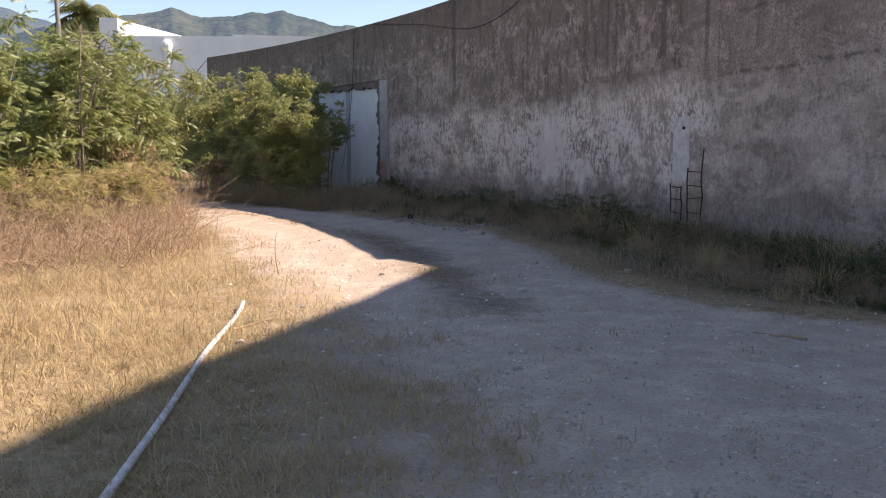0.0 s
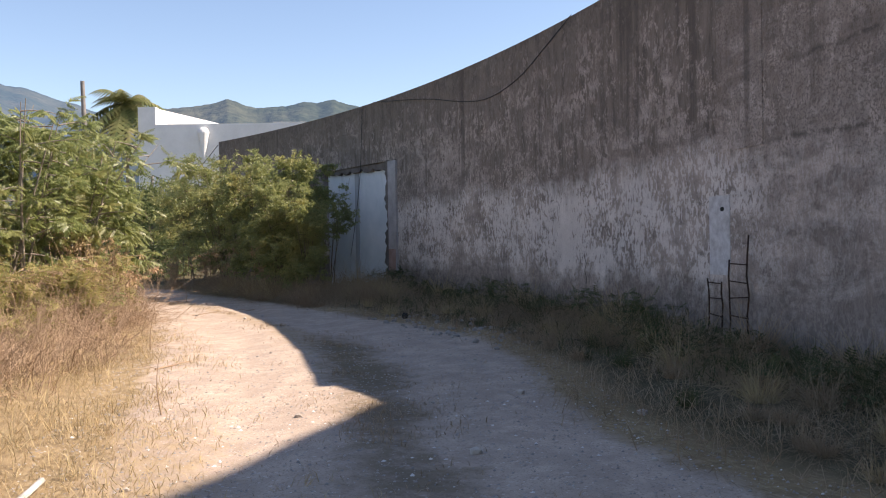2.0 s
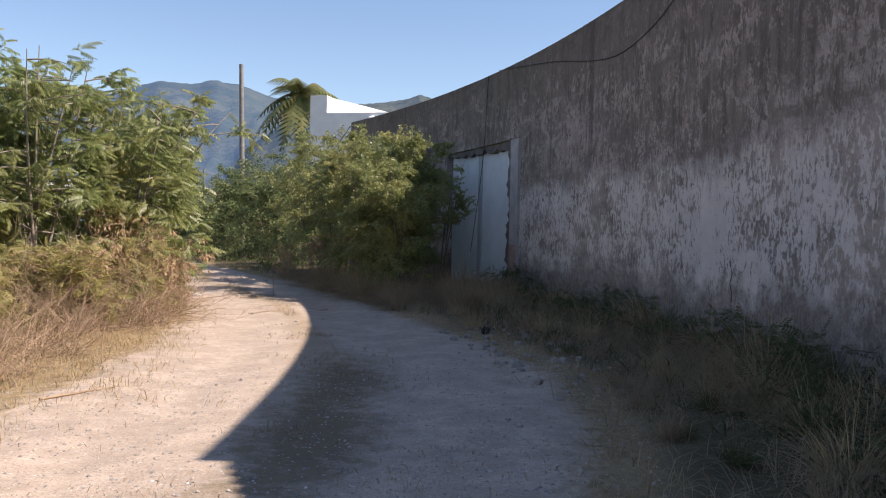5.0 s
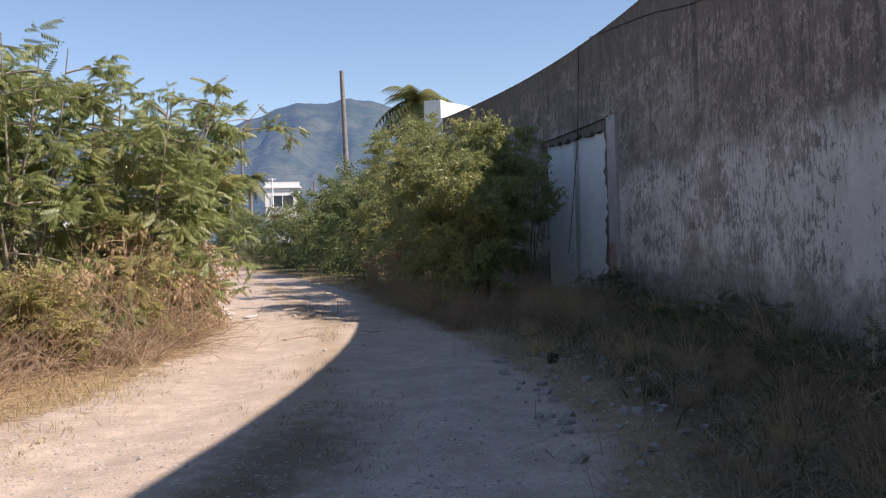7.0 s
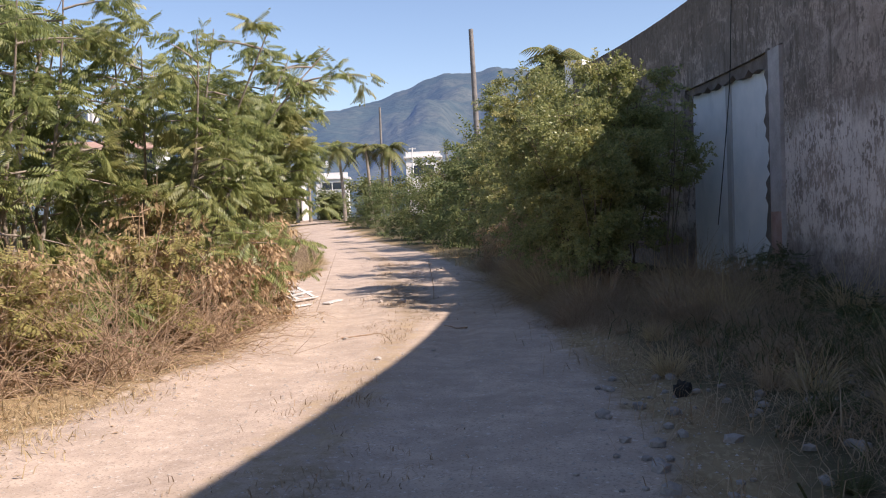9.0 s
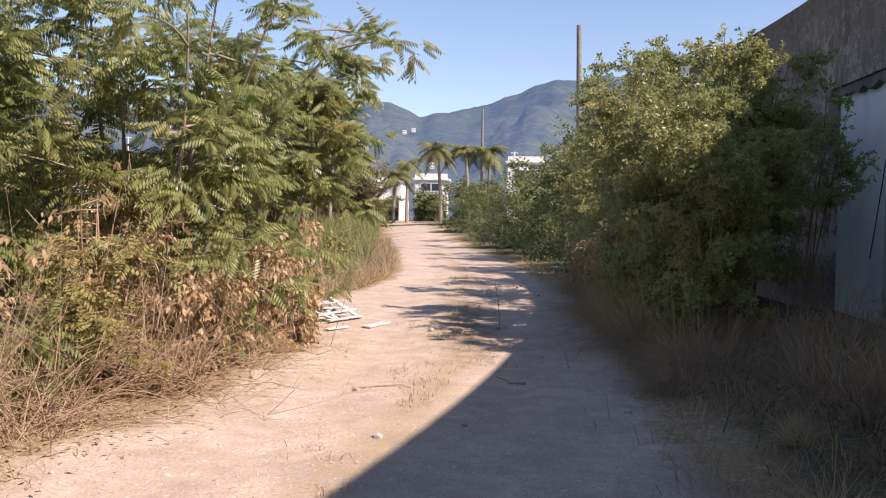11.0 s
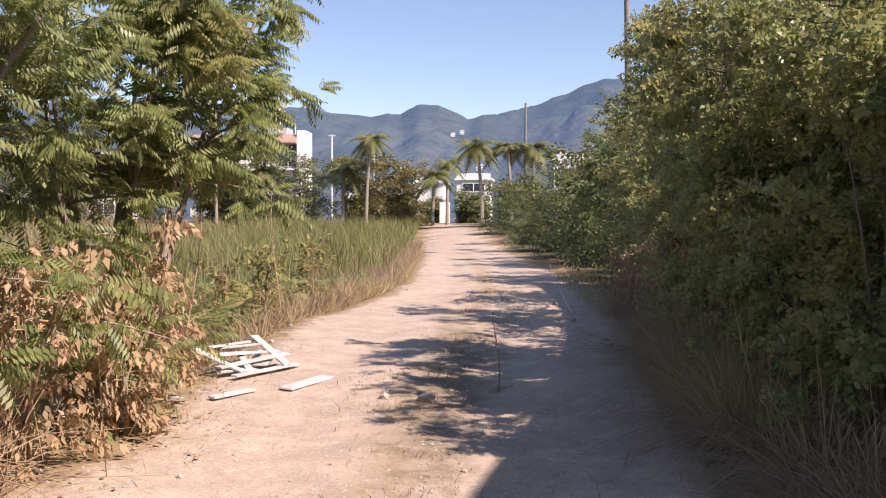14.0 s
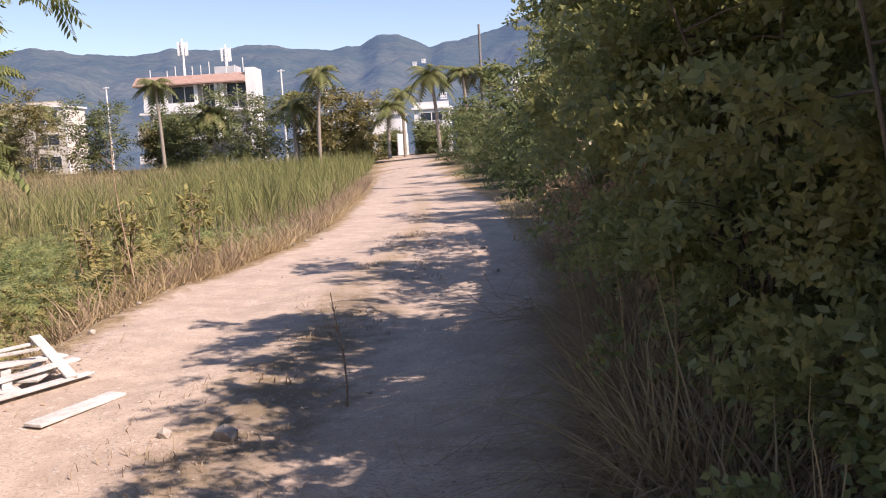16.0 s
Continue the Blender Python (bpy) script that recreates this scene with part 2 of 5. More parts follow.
M_LIME = plain("limewash", (0.40, 0.37, 0.365), (0.66, 0.64, 0.64), 9.0, 0.9, 0.3)
M_LEAFYELLOW = leafy("yellowing_leaves", (0.24, 0.23, 0.08), (0.40, 0.35, 0.14), (0.45, 0.33, 0.17), 0.4, 0.7)
M_FARDRY = leafy("distant_dry_leaves", (0.19, 0.175, 0.07), (0.31, 0.26, 0.11), (0.14, 0.16, 0.06), 0.35, 0.7)
M_GRASSSTEM = leafy("brown_grass_stems", (0.27, 0.195, 0.125), (0.45, 0.345, 0.235), (0.33, 0.22, 0.135), 0.3, 0.8)
M_GRASSOLIVE = leafy("olive_grass_blades", (0.27, 0.215, 0.11), (0.41, 0.335, 0.185), (0.23, 0.20, 0.09), 0.3, 0.8)
M_GRASSDARK = leafy("dark_weed_blades", (0.055, 0.075, 0.028), (0.11, 0.12, 0.05), (0.16, 0.13, 0.07), 0.3, 0.7)


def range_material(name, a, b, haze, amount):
    """Far forest: dark tree cover with bare patches; an even blue emission paints the air in front of it."""
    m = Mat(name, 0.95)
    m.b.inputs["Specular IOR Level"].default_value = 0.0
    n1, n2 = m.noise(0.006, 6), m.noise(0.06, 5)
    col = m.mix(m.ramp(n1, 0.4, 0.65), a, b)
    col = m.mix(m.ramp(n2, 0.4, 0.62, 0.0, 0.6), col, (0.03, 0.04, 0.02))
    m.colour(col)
    # blue glow put into the surface itself in place of distance haze
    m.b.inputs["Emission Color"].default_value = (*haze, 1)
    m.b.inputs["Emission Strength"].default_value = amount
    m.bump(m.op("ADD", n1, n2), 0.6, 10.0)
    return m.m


M_RANGE = range_material("forest_haze_glow", (0.05, 0.068, 0.048), (0.105, 0.108, 0.072), (0.19, 0.36, 0.85), 0.18)
M_HILL = range_material("hill_forest_haze_glow", (0.055, 0.068, 0.04), (0.10, 0.10, 0.06), (0.20, 0.37, 0.82), 0.12)


# ---- mesh helpers ----
def mesh_from(name, verts, faces, mat):
    """A mesh out of arrays; faces is an (n, k) array with one k."""
    verts, faces = np.asarray(verts, np.float32), np.asarray(faces, np.int32)
    k = faces.shape[1]
    me = bpy.data.meshes.new(name)
    me.vertices.add(len(verts))
    me.vertices.foreach_set("co", verts.ravel())
    me.loops.add(faces.size)
    me.loops.foreach_set("vertex_index", faces.ravel())
    me.polygons.add(len(faces))
    me.polygons.foreach_set("loop_start", np.arange(0, faces.size, k, dtype=np.int32))
    me.polygons.foreach_set("loop_total", np.full(len(faces), k, dtype=np.int32))
    me.materials.append(mat)
    me.update(calc_edges=True)
    me.validate()
    return me


def part(name, bm, mat, parent=None, label=""):
    """Links a bmesh, or a ready mesh, as one mesh object under a thing."""
    if isinstance(bm, bpy.types.Mesh):
        me = bm
    else:
        me = bpy.data.meshes.new(name)
        bmesh.ops.recalc_face_normals(bm, faces=bm.faces)
        bm.to_mesh(me)
        bm.free()
        me.materials.append(mat)
    ob = new(name, me)
    ob.parent = parent
    if label:
        ob["label"] = label
    return ob


def box(bm, x0, x1, y0, y1, z0, z1, m=None, bevel=0.0):
    r = bmesh.ops.create_cube(bm, size=1, matrix=Matrix.Translation(((x0 + x1) / 2, (y0 + y1) / 2, (z0 + z1) / 2)) @ Matrix.Diagonal((x1 - x0, y1 - y0, z1 - z0, 1)))
    vs = r["verts"]
    if bevel:
        es = list({e for v in vs for e in v.link_edges})
        r = bmesh.ops.bevel(bm, geom=es, offset=bevel, segments=1, affect="EDGES")
        vs = list({v for f in r["faces"] for v in f.verts} | {v for v in vs if v.is_valid})
    if m is not None:
        bmesh.ops.transform(bm, matrix=m, verts=vs)
    return vs


def tube_arrays(paths, sides=6):
    """Tapered tubes along polylines: paths are lists of (points (n,3), radii (n,))."""
    V, F, base = [], [], 0
    ang = np.linspace(0, 2 * np.pi, sides, endpoint=False)
    for pts, rad in paths:
        pts = np.asarray(pts, float)
        n = len(pts)
        d = np.gradient(pts, axis=0)
        d /= np.linalg.norm(d, axis=1)[:, None] + 1e-9
        ref = np.where(np.abs(d[:, 2:3]) > 0.9, [[1.0, 0, 0]], [[0, 0, 1.0]])
        u = np.cross(d, ref)
        u /= np.linalg.norm(u, axis=1)[:, None] + 1e-9
        w = np.cross(d, u)
        ring = pts[:, None] + np.asarray(rad)[:, None, None] * (np.cos(ang)[None, :, None] * u[:, None] + np.sin(ang)[None, :, None] * w[:, None])
        V.append(ring.reshape(-1, 3))
        i = np.arange(n - 1)[:, None] * sides
        j = np.arange(sides)[None]
        k = (j + 1) % sides
        F.append((np.stack([i + j, i + k, i + sides + k, i + sides + j], -1).reshape(-1, 4)) + base)
        cap = base + np.arange(sides)
        if sides == 6:
            for c in (cap, cap + (n - 1) * sides):
                F.append(np.array([[c[0], c[1], c[2], c[3]], [c[0], c[3], c[4], c[5]]]))
        base += n * sides
    return np.concatenate(V), np.concatenate(F)


def tube(name, paths, mat, sides=6, smooth=True):
    me = mesh_from(name, *tube_arrays(paths, sides), mat)
    if smooth:
        me.polygons.foreach_set("use_smooth", np.ones(len(me.polygons), bool))
    return me


def spread_arrays(tv, tf, pos, axis, size, rng, flat=0.0):
    """Copies of a small shape (its length along +x, its face up +z) at pos, along axis."""
    n = len(pos)
    a = axis / (np.linalg.norm(axis, axis=1)[:, None] + 1e-9)
    up = rng.normal(size=(n, 3)) * (1 - flat) + np.array([0, 0, 1.0 + 1.5 * flat])
    s = np.cross(up, a)
    s /= np.linalg.norm(s, axis=1)[:, None] + 1e-9
    u = np.cross(a, s)
    size = np.broadcast_to(np.asarray(size, float), (n,))
    V = pos[:, None] + size[:, None, None] * (tv[None, :, 0:1] * a[:, None] + tv[None, :, 1:2] * s[:, None] + tv[None, :, 2:3] * u[:, None])
    F = tf[None] + (np.arange(n) * len(tv))[:, None, None]
    return V.reshape(-1, 3), F.reshape(-1, tf.shape[1])


def pinnate(pairs, width, leaf, droop=0.25, hang=0.75):
    """A compound leaf of unit length: pairs of narrow leaflets along a drooping stalk."""
    V, F = [], []
    for i in range(pairs + 1):
        t = 0.18 + 0.82 * i / pairs
        z = -droop * t * t
        for sgn in ((-1, 1) if i < pairs else (0,)):
            d = Vector((0.45, sgn * 0.85, -hang)) if sgn else Vector((1, 0, -0.5))
            d.normalize()
            side = Vector((1, -0.45 * sgn, 0)) if sgn else Vector((0, 1, 0))
            side.normalize()
            ln = width * (0.75 + 0.5 * math.sin(math.pi * min(1, t)))
            p = Vector((t, 0, z))
            b = len(V)
            V += [p, p + d * ln * 0.5 + side * leaf, p + d * ln, p + d * ln * 0.5 - side * leaf]
            F.append((b, b + 1, b + 2, b + 3))
    b = len(V)
    V += [Vector((0, -0.012, 0)), Vector((0, 0.012, 0)), Vector((1, 0.004, -droop)), Vector((1, -0.004, -droop))]
    F.append((b, b + 1, b + 2, b + 3))
    return np.array([tuple(v) for v in V]), np.array(F)


PINNATE = pinnate(7, 0.30, 0.046, 0.45, 1.5)
SPRIG = pinnate(5, 0.27, 0.062, 0.1, 0.3)
TUFT = pinnate(2, 0.42, 0.11, 0.1, 0.3)


def clump(seed, n, length, width):
    """A twig end of unit length with oval leaves standing out on all sides."""
    q = np.random.default_rng(seed)
    V, F = [], []
    for k in range(n):
        p = np.array([0.1 + 0.9 * k / (n - 1), 0, 0])
        d = np.array([q.uniform(0.1, 0.9), q.normal(), q.normal() * 0.7])
        d /= np.linalg.norm(d)
        w = np.cross(d, q.normal(size=3))
        w /= np.linalg.norm(w)
        ln = length * q.uniform(0.7, 1.25)
        b = len(V)
        V += [p, p + d * ln * 0.35 + w * width, p + d * ln, p + d * ln * 0.55 - w * width]
        F.append((b, b + 1, b + 2, b + 3))
    return np.array(V), np.array(F)


CLUMP = clump(4, 13, 0.30, 0.085)
BROAD = (np.array([(0, 0, 0), (0.35, 0.22, 0.04), (1, 0, -0.12), (0.35, -0.22, 0.04)]), np.array([(0, 1, 2, 3)]))


def plant(rng, base, height, spread, stems, limbs, twigs, lean=(0, 0), bare=0.25, rise=1.0):
    """Limbs of a shrub or small tree: tapered paths and the points on its twigs with their directions."""
    paths, tips, dirs = [], [], []
    base = np.array(base, float)
    for _ in range(stems):
        az = rng.uniform(0, 2 * np.pi)
        out = rng.uniform(0.15, 1.0) * spread
        top = base + [math.cos(az) * out + lean[0], math.sin(az) * out + lean[1], height * rng.uniform(0.72, 1.0) * rise]
        start = base + np.append(rng.normal(size=2) * 0.12 * spread, 0)
        start[2] = base[2] - 0.05
        mid = start * 0.5 + top * 0.5 + np.append(rng.normal(size=2) * 0.15 * spread - (top - start)[:2] * 0.12, height * 0.08)
        t = np.linspace(0, 1, 8)[:, None]
        stem = (1 - t) ** 2 * start + 2 * t * (1 - t) * mid + t * t * top
        r0 = 0.0075 * height + 0.004
        paths.append((stem, r0 * (1 - 0.82 * t[:, 0])))
        for _ in range(limbs):
            f = rng.uniform(bare, 0.97)
            i = f * 7
            p0 = stem[int(i)] + (stem[min(7, int(i) + 1)] - stem[int(i)]) * (i % 1)
            a2 = rng.uniform(0, 2 * np.pi)
            ln = spread * rng.uniform(0.35, 0.8) * (1.15 - 0.55 * f)
            d = np.array([math.cos(a2), math.sin(a2), rng.uniform(-0.05, 0.55)])
            tt = np.linspace(0, 1, 5)[:, None]
            limb = p0 + d * ln * tt + np.array([0, 0, -0.22 * ln]) * tt ** 2
            paths.append((limb, r0 * 0.42 * (1 - 0.8 * tt[:, 0])))
            for _ in range(twigs):
                g = rng.uniform(0.25, 1.0)
                q = limb[0] + (limb[-1] - limb[0]) * g
                q = q + np.array([0, 0, 0.22 * ln * (g - g * g)])
                e = d + rng.normal(size=3) * np.array([0.8, 0.8, 0.4])
                e /= np.linalg.norm(e)
                tips.append(q + e * rng.uniform(0.02, 0.16) * spread)
                dirs.append(e)
    return paths, np.array(tips), np.array(dirs)


def shrub(name, base, height, spread, seed, label, category, leaf=None, mat=None, stems=5, limbs=10, twigs=6, per=3, size=0.3,
          lean=(0, 0), bare=0.25, wood=None, group="", flat=0.4, droop=0.15, loose=0.05, fan=0.6, thick=1.0, wands=0, reach=0.7):
    rng = np.random.default_rng(seed)
    leaf = leaf or PINNATE
    thing = new(name)
    thing.location = base
    paths, tips, dirs = plant(rng, (0, 0, 0), height, spread, stems, limbs, twigs, lean, bare)
    paths = [(p, r * thick) for p, r in paths]
    pos, d = np.repeat(tips, per, 0), np.repeat(dirs, per, 0)
    pos = pos + rng.normal(size=pos.shape) * loose * spread
    d = d + rng.normal(size=d.shape) * np.array([fan, fan, 0.6 * min(fan, 0.6)])
    high = tips[tips[:, 2] > 0.45 * height] if wands else tips
    for _ in range(wands):
        # long leafy shoots standing out of the crown
        q = high[int(rng.integers(len(high)))]
        e = np.append(q[:2] / (np.linalg.norm(q[:2]) + 0.2) + rng.normal(size=2) * 0.5, rng.uniform(0.3, 1.3))
        e /= np.linalg.norm(e)
        ln = reach * rng.uniform(0.5, 1.15)
        t = np.linspace(0, 1, 7)[:, None]
        shoot = q - 0.3 * ln * e + 1.3 * ln * e * t - np.array([0, 0, 0.45 * ln]) * t ** 2
        paths.append((shoot, 0.004 * (1 - 0.75 * t[:, 0])))
        k = int(14 * reach / 0.7)
        f = rng.uniform(0.2, 1.0, k) * 6
        lo = np.minimum(f.astype(int), 5)
        at = shoot[lo] + (shoot[lo + 1] - shoot[lo]) * (f - lo)[:, None]
        side = np.cross(e, [0, 0, 1.0]) * rng.choice([-1, 1], k)[:, None]
        pos = np.concatenate([pos, at])
        d = np.concatenate([d, e * 0.7 + side + rng.normal(size=(k, 3)) * 0.25])
    part("trunk", tube("trunk", paths, wood or M_BARK, 5 if abs(base[1]) < 36 else 3), None, thing)
    d[:, 2] -= droop
    pos[:, 2] = np.maximum(pos[:, 2], 0.05)
    V, F = spread_arrays(*leaf, pos, d, size * rng.uniform(0.65, 1.25, len(pos)), rng, flat)
    V[:, 2] = np.maximum(V[:, 2], 0.01)
    part("crown", mesh_from("crown", V, F, mat or M_LEAF), None, thing)
    return tagged(thing, label, category, group)


# ---- ground ----
def soft(a, b, x):
    t = np.clip((x - a) / (b - a), 0, 1)
    return t * t * (3 - 2 * t)


LEFT_Y = np.array([-60, -10, 0, 4.8, 7.7, 12, 16, 19, 22, 24, 29, 33, 37, 68, 110, 400])
LEFT_X = np.array([-12, -2.2, -0.3, 1.4, 2.2, 3.0, 3.5, 3.7, 3.5, 2.6, 1.4, 1.0, 0.1, -9.7, -22.8, -110])
RIGHT_Y = np.array([-60, -10, 0, 3.8, 5.7, 7.5, 9.5, 11, 13, 16, 18, 20, 22, 25, 27, 30, 38, 43, 68, 110, 400])
RIGHT_X = np.array([-4, 4.0, 5.9, 6.1, 5.6, 5.8, 6.6, 7.2, 7.6, 7.6, 7.3, 7.1, 6.8, 6.35, 6.1, 5.4, 3.5, 2.2, -5.8, -19.2, -106])


def road_left(y):
    return np.interp(y, LEFT_Y, LEFT_X)


def road_right(y):
    return np.interp(y, RIGHT_Y, RIGHT_X)


def wave(x, y, s, k):
    return (np.sin(x * s * 1.3 + k) * np.cos(y * s * 0.9 + 2 * k) + np.sin((x + y) * s * 0.7 + 3 * k) * np.cos((x - y) * s * 1.1 - k)) * 0.5


def land(x, y):
    """Height of the ground: the track, the lower field, the slow rise far away."""
    x, y = np.asarray(x, float), np.asarray(y, float)
    l, r = road_left(y), road_right(y)
    h = 0.015 * wave(x, y, 2.1, 0.4) + 0.012 * wave(x, y, 5.3, 1.7)
    inside = soft(l - 0.3, l + 0.5, x) * soft(r + 0.3, r - 0.5, x)
    u = (x - l) / np.maximum(r - l, 0.1)
    rut = np.exp(-((u - 0.27) / 0.09) ** 2) + np.exp(-((u - 0.68) / 0.09) ** 2)
    h = h - 0.03 * rut * inside
    drop = soft(22.5, 27.0, y) * soft(l - 0.1, l - 1.1, x)
    h = h - 0.62 * drop * soft(120, 40, y)
    h = h + 0.07 * soft(r, r + 1.2, x) + 0.05 * wave(x, y, 1.2, 2.2) * (1 - inside)
    far = np.hypot(x - 7, y - 18)
    return h + 1.5 * soft(35, 105, far)


def uneven(lo, hi, step, reach, grow):
    c = list(np.arange(lo, hi, step))
    s, v = step, hi
    while v < reach:
        c.append(v)
        s *= grow
        v += s
    c.append(reach)
    s, v = step, lo
    left = []
    while v > -reach:
        s *= grow
        v -= s
        left.append(v)
    return np.array(left[::-1] + c)


def build_ground():
    xs, ys = uneven(-7, 12, 0.19, 4000, 1.18), uneven(-3, 42, 0.19, 4000, 1.18)
    X, Y = np.meshgrid(xs, ys)
    Z = land(X, Y)
    nx, ny = len(xs), len(ys)
    i = (np.arange(ny - 1)[:, None] * nx + np.arange(nx - 1)[None]).ravel()
    F = np.stack([i, i + 1, i + nx + 1, i + nx], -1)
    me = mesh_from("ground", np.stack([X.ravel(), Y.ravel(), Z.ravel()], -1), F, M_GROUND)
    me.polygons.foreach_set("use_smooth", np.ones(len(F), bool))
    x, y = X.ravel(), Y.ravel()
    l, r = road_left(y), road_right(y)
    road = soft(l - 0.5, l + 0.6, x) * soft(r + 0.6, r - 0.5, x)
    u = (x - l) / np.maximum(r - l, 0.1)
    dry = 0.75 * np.exp(-((u - 0.5) / 0.13) ** 2) * soft(7, 12, y) + 0.8 * soft(11.5, 8.0, y) * soft(0.5, 0.1, u) + 0.3 * soft(6.0, 9.0, y) * soft(17, 12, y) * soft(0.45, 0.6, u) * soft(0.95, 0.8, u)
    green = soft(r - 0.1, r + 0.9, x) * 0.75 + soft(26, 30, y) * soft(l - 0.6, l - 2.0, x)
    soil = np.exp(-((u - 0.56) / 0.15) ** 2) * (0.85 * soft(4.5, 7.5, y) * soft(17, 13, y) + 0.75 * soft(20.5, 22, y) * soft(31, 27, y)) + 0.34 * soft(7.5, 4.5, y) * np.exp(-((u - 0.3) / 0.26) ** 2) + 0.4 * soft(r - 0.8, r + 0.1, x)
    for n, v in (("road", road), ("dry", dry), ("green", green), ("soil", soil)):
        me.attributes.new(n, "FLOAT", "POINT").data.foreach_set("value", v.astype(np.float32))
    g = new("ground", me)
    tagged(g, "sandy dirt track and dry grassy earth", "ground", kind="structure")


build_ground()


# ---- boundary wall ----
def wall_x(y):
    y = np.asarray(y, float)
    k = np.maximum(y, 6.5)
    return 10.62 - (k - 19.3) ** 2 / 95.0 + np.minimum(y - 6.5, 0) * 0.2695


def wall_slab(bm, y0, y1, z0, z1, o0, o1, step=0.6):
    """A curved length of wall between two offsets from its face."""
    n = max(1, int((y1 - y0) / step))
    ring = []
    for i in range(n + 1):
        y = y0 + (y1 - y0) * i / n
        sl = float(wall_x(y + 0.05) - wall_x(y - 0.05)) / 0.1
        nv = Vector((1, -sl, 0)).normalized()
        p = Vector((float(wall_x(y)), y, 0))
        a, b = p + nv * o0, p + nv * o1
        ring.append([bm.verts.new((q.x, q.y, z)) for q, z in ((a, z0), (b, z0), (b, z1), (a, z1))])
    for q, w in zip(ring, ring[1:]):
        for k in range(4):
            bm.faces.new((q[k], q[(k + 1) % 4], w[(k + 1) % 4], w[k]))
    bm.faces.new(ring[0])
    bm.faces.new(ring[-1][::-1])


WALL_H = 5.32
GATE_Y0, GATE_Y1, GATE_H = 23.2, 27.9, 3.62
bm = bmesh.new()
# near end, top out of view: stepped down to shape the sunlit wedge
wall_slab(bm, -16, 7.1, -0.4, WALL_H - 0.95, 0, 0.28)
for k in range(10):
    wall_slab(bm, 8.45 - 0.15 * k, 8.6 - 0.15 * k, -0.4, WALL_H - 0.22 - 0.058 * k, 0, 0.28, 0.2)
wall_slab(bm, 8.6, GATE_Y0, -0.4, WALL_H, 0, 0.28)
wall_slab(bm, GATE_Y0, GATE_Y1, GATE_H, WALL_H, 0, 0.28)
wall_slab(bm, GATE_Y1, 35.3, -0.4, WALL_H, 0, 0.28)
tagged(part("wall_1", bm, M_WALL), "tall curved boundary wall with mouldy peeling render", "wall", kind="structure")
bm = bmesh.new()
wall_slab(bm, GATE_Y0 - 0.1, GATE_Y1 + 0.1, -0.3, GATE_H + 0.1, 0.16, 0.26)
tagged(part("wall_2", bm, M_INFILL), "pale rendered blocking of an old gateway", "wall", kind="structure")

# tall neighbour behind the wall, whose roof edge shades the start of the track
bm = bmesh.new()
box(bm, -6, 14, -10, 0, -0.3, 12.0, Matrix.Translation((11.75, 1.2, 0)) @ Matrix.Rotation(radians(45), 4, "Z"))
tagged(part("neighbour_building", bm, M_CREAM), "plain tall building behind the boundary wall", "building", kind="structure")


# ---- details of the wall ----
def wall_point(y, z, off=0.0):
    """A point on the wall's face; off is how far it stands out towards the track."""
    sl = float(wall_x(y + 0.05) - wall_x(y - 0.05)) / 0.1
    nv = Vector((1, -sl, 0)).normalized()
    return Vector((float(wall_x(y)), y, z)) - nv * off


bm = bmesh.new()
wall_slab(bm, 9.45, 10.4, 2.5, WALL_H - 0.01, -0.012, 0.01, 0.3)
tagged(part("trim_1", bm, M_PILASTER), "smooth lighter render strip up the wall", "trim", kind="structure")
bm = bmesh.new()
wall_slab(bm, 10.15, 10.6, 0.95, 1.95, -0.012, 0.01, 0.2)
tagged(part("trim_2", bm, M_LIME), "bright limewashed patch above the cut bars", "trim", kind="structure")

# pier of the old gateway, its inner side broken away
rng = np.random.default_rng(5)
bm = bmesh.new()
wall_slab(bm, GATE_Y0 + 0.06, GATE_Y0 + 0.52, -0.3, GATE_H - 0.02, -0.035, 0.27, 0.2)
tagged(part("trim_6", bm, M_PIER), "smooth grey rendered pier of the blocked gateway", "trim", kind="structure")
bm = bmesh.new()
wall_slab(bm, GATE_Y0 + 0.1, GATE_Y0 + 0.5, -0.2, 1.22, -0.045, -0.02, 0.2)
tagged(part("trim_7", bm, M_BRICKRED), "bare reddish brickwork at the foot of the pier", "trim", kind="structure")
bm = bmesh.new()
zs = np.linspace(-0.2, GATE_H + 0.02, 34)
inner = GATE_Y0 + 0.8 + np.clip(np.cumsum(rng.normal(size=34)) * 0.05, -0.14, 0.18) + rng.normal(size=34) * 0.06
ring = []
for z, y1 in zip(zs, inner):
    ring.append([bm.verts.new(wall_point(y, float(z), -o)) for y, o in ((GATE_Y0 + 0.52, -0.028), (float(y1), -0.015), (float(y1), 0.2), (GATE_Y0 + 0.52, 0.2))])
for a, b in zip(ring, ring[1:]):
    for k in range(4):
        bm.faces.new((a[k], a[(k + 1) % 4], b[(k + 1) % 4], b[k]))
bm.faces.new(ring[0])
bm.faces.new(ring[-1])
tagged(part("trim_3", bm, M_JAMB), "broken rendered jamb of the blocked gateway", "trim", kind="structure")
bm = bmesh.new()
ys = np.linspace(GATE_Y0 + 0.5, GATE_Y1, 24)
low = GATE_H - 0.12 - 0.2 * np.exp(-np.linspace(0, 6, 24)) + rng.normal(size=24) * 0.05
ring = []
for y, z in zip(ys, low):
    ring.append([bm.verts.new(wall_point(float(y), zz, -o)) for zz, o in ((float(z), 0.05), (GATE_H + 0.02, 0.05), (GATE_H + 0.02, 0.2), (float(z), 0.2))])
for a, b in zip(ring, ring[1:]):
    for k in range(4):
        bm.faces.new((a[k], a[(k + 1) % 4], b[(k + 1) % 4], b[k]))
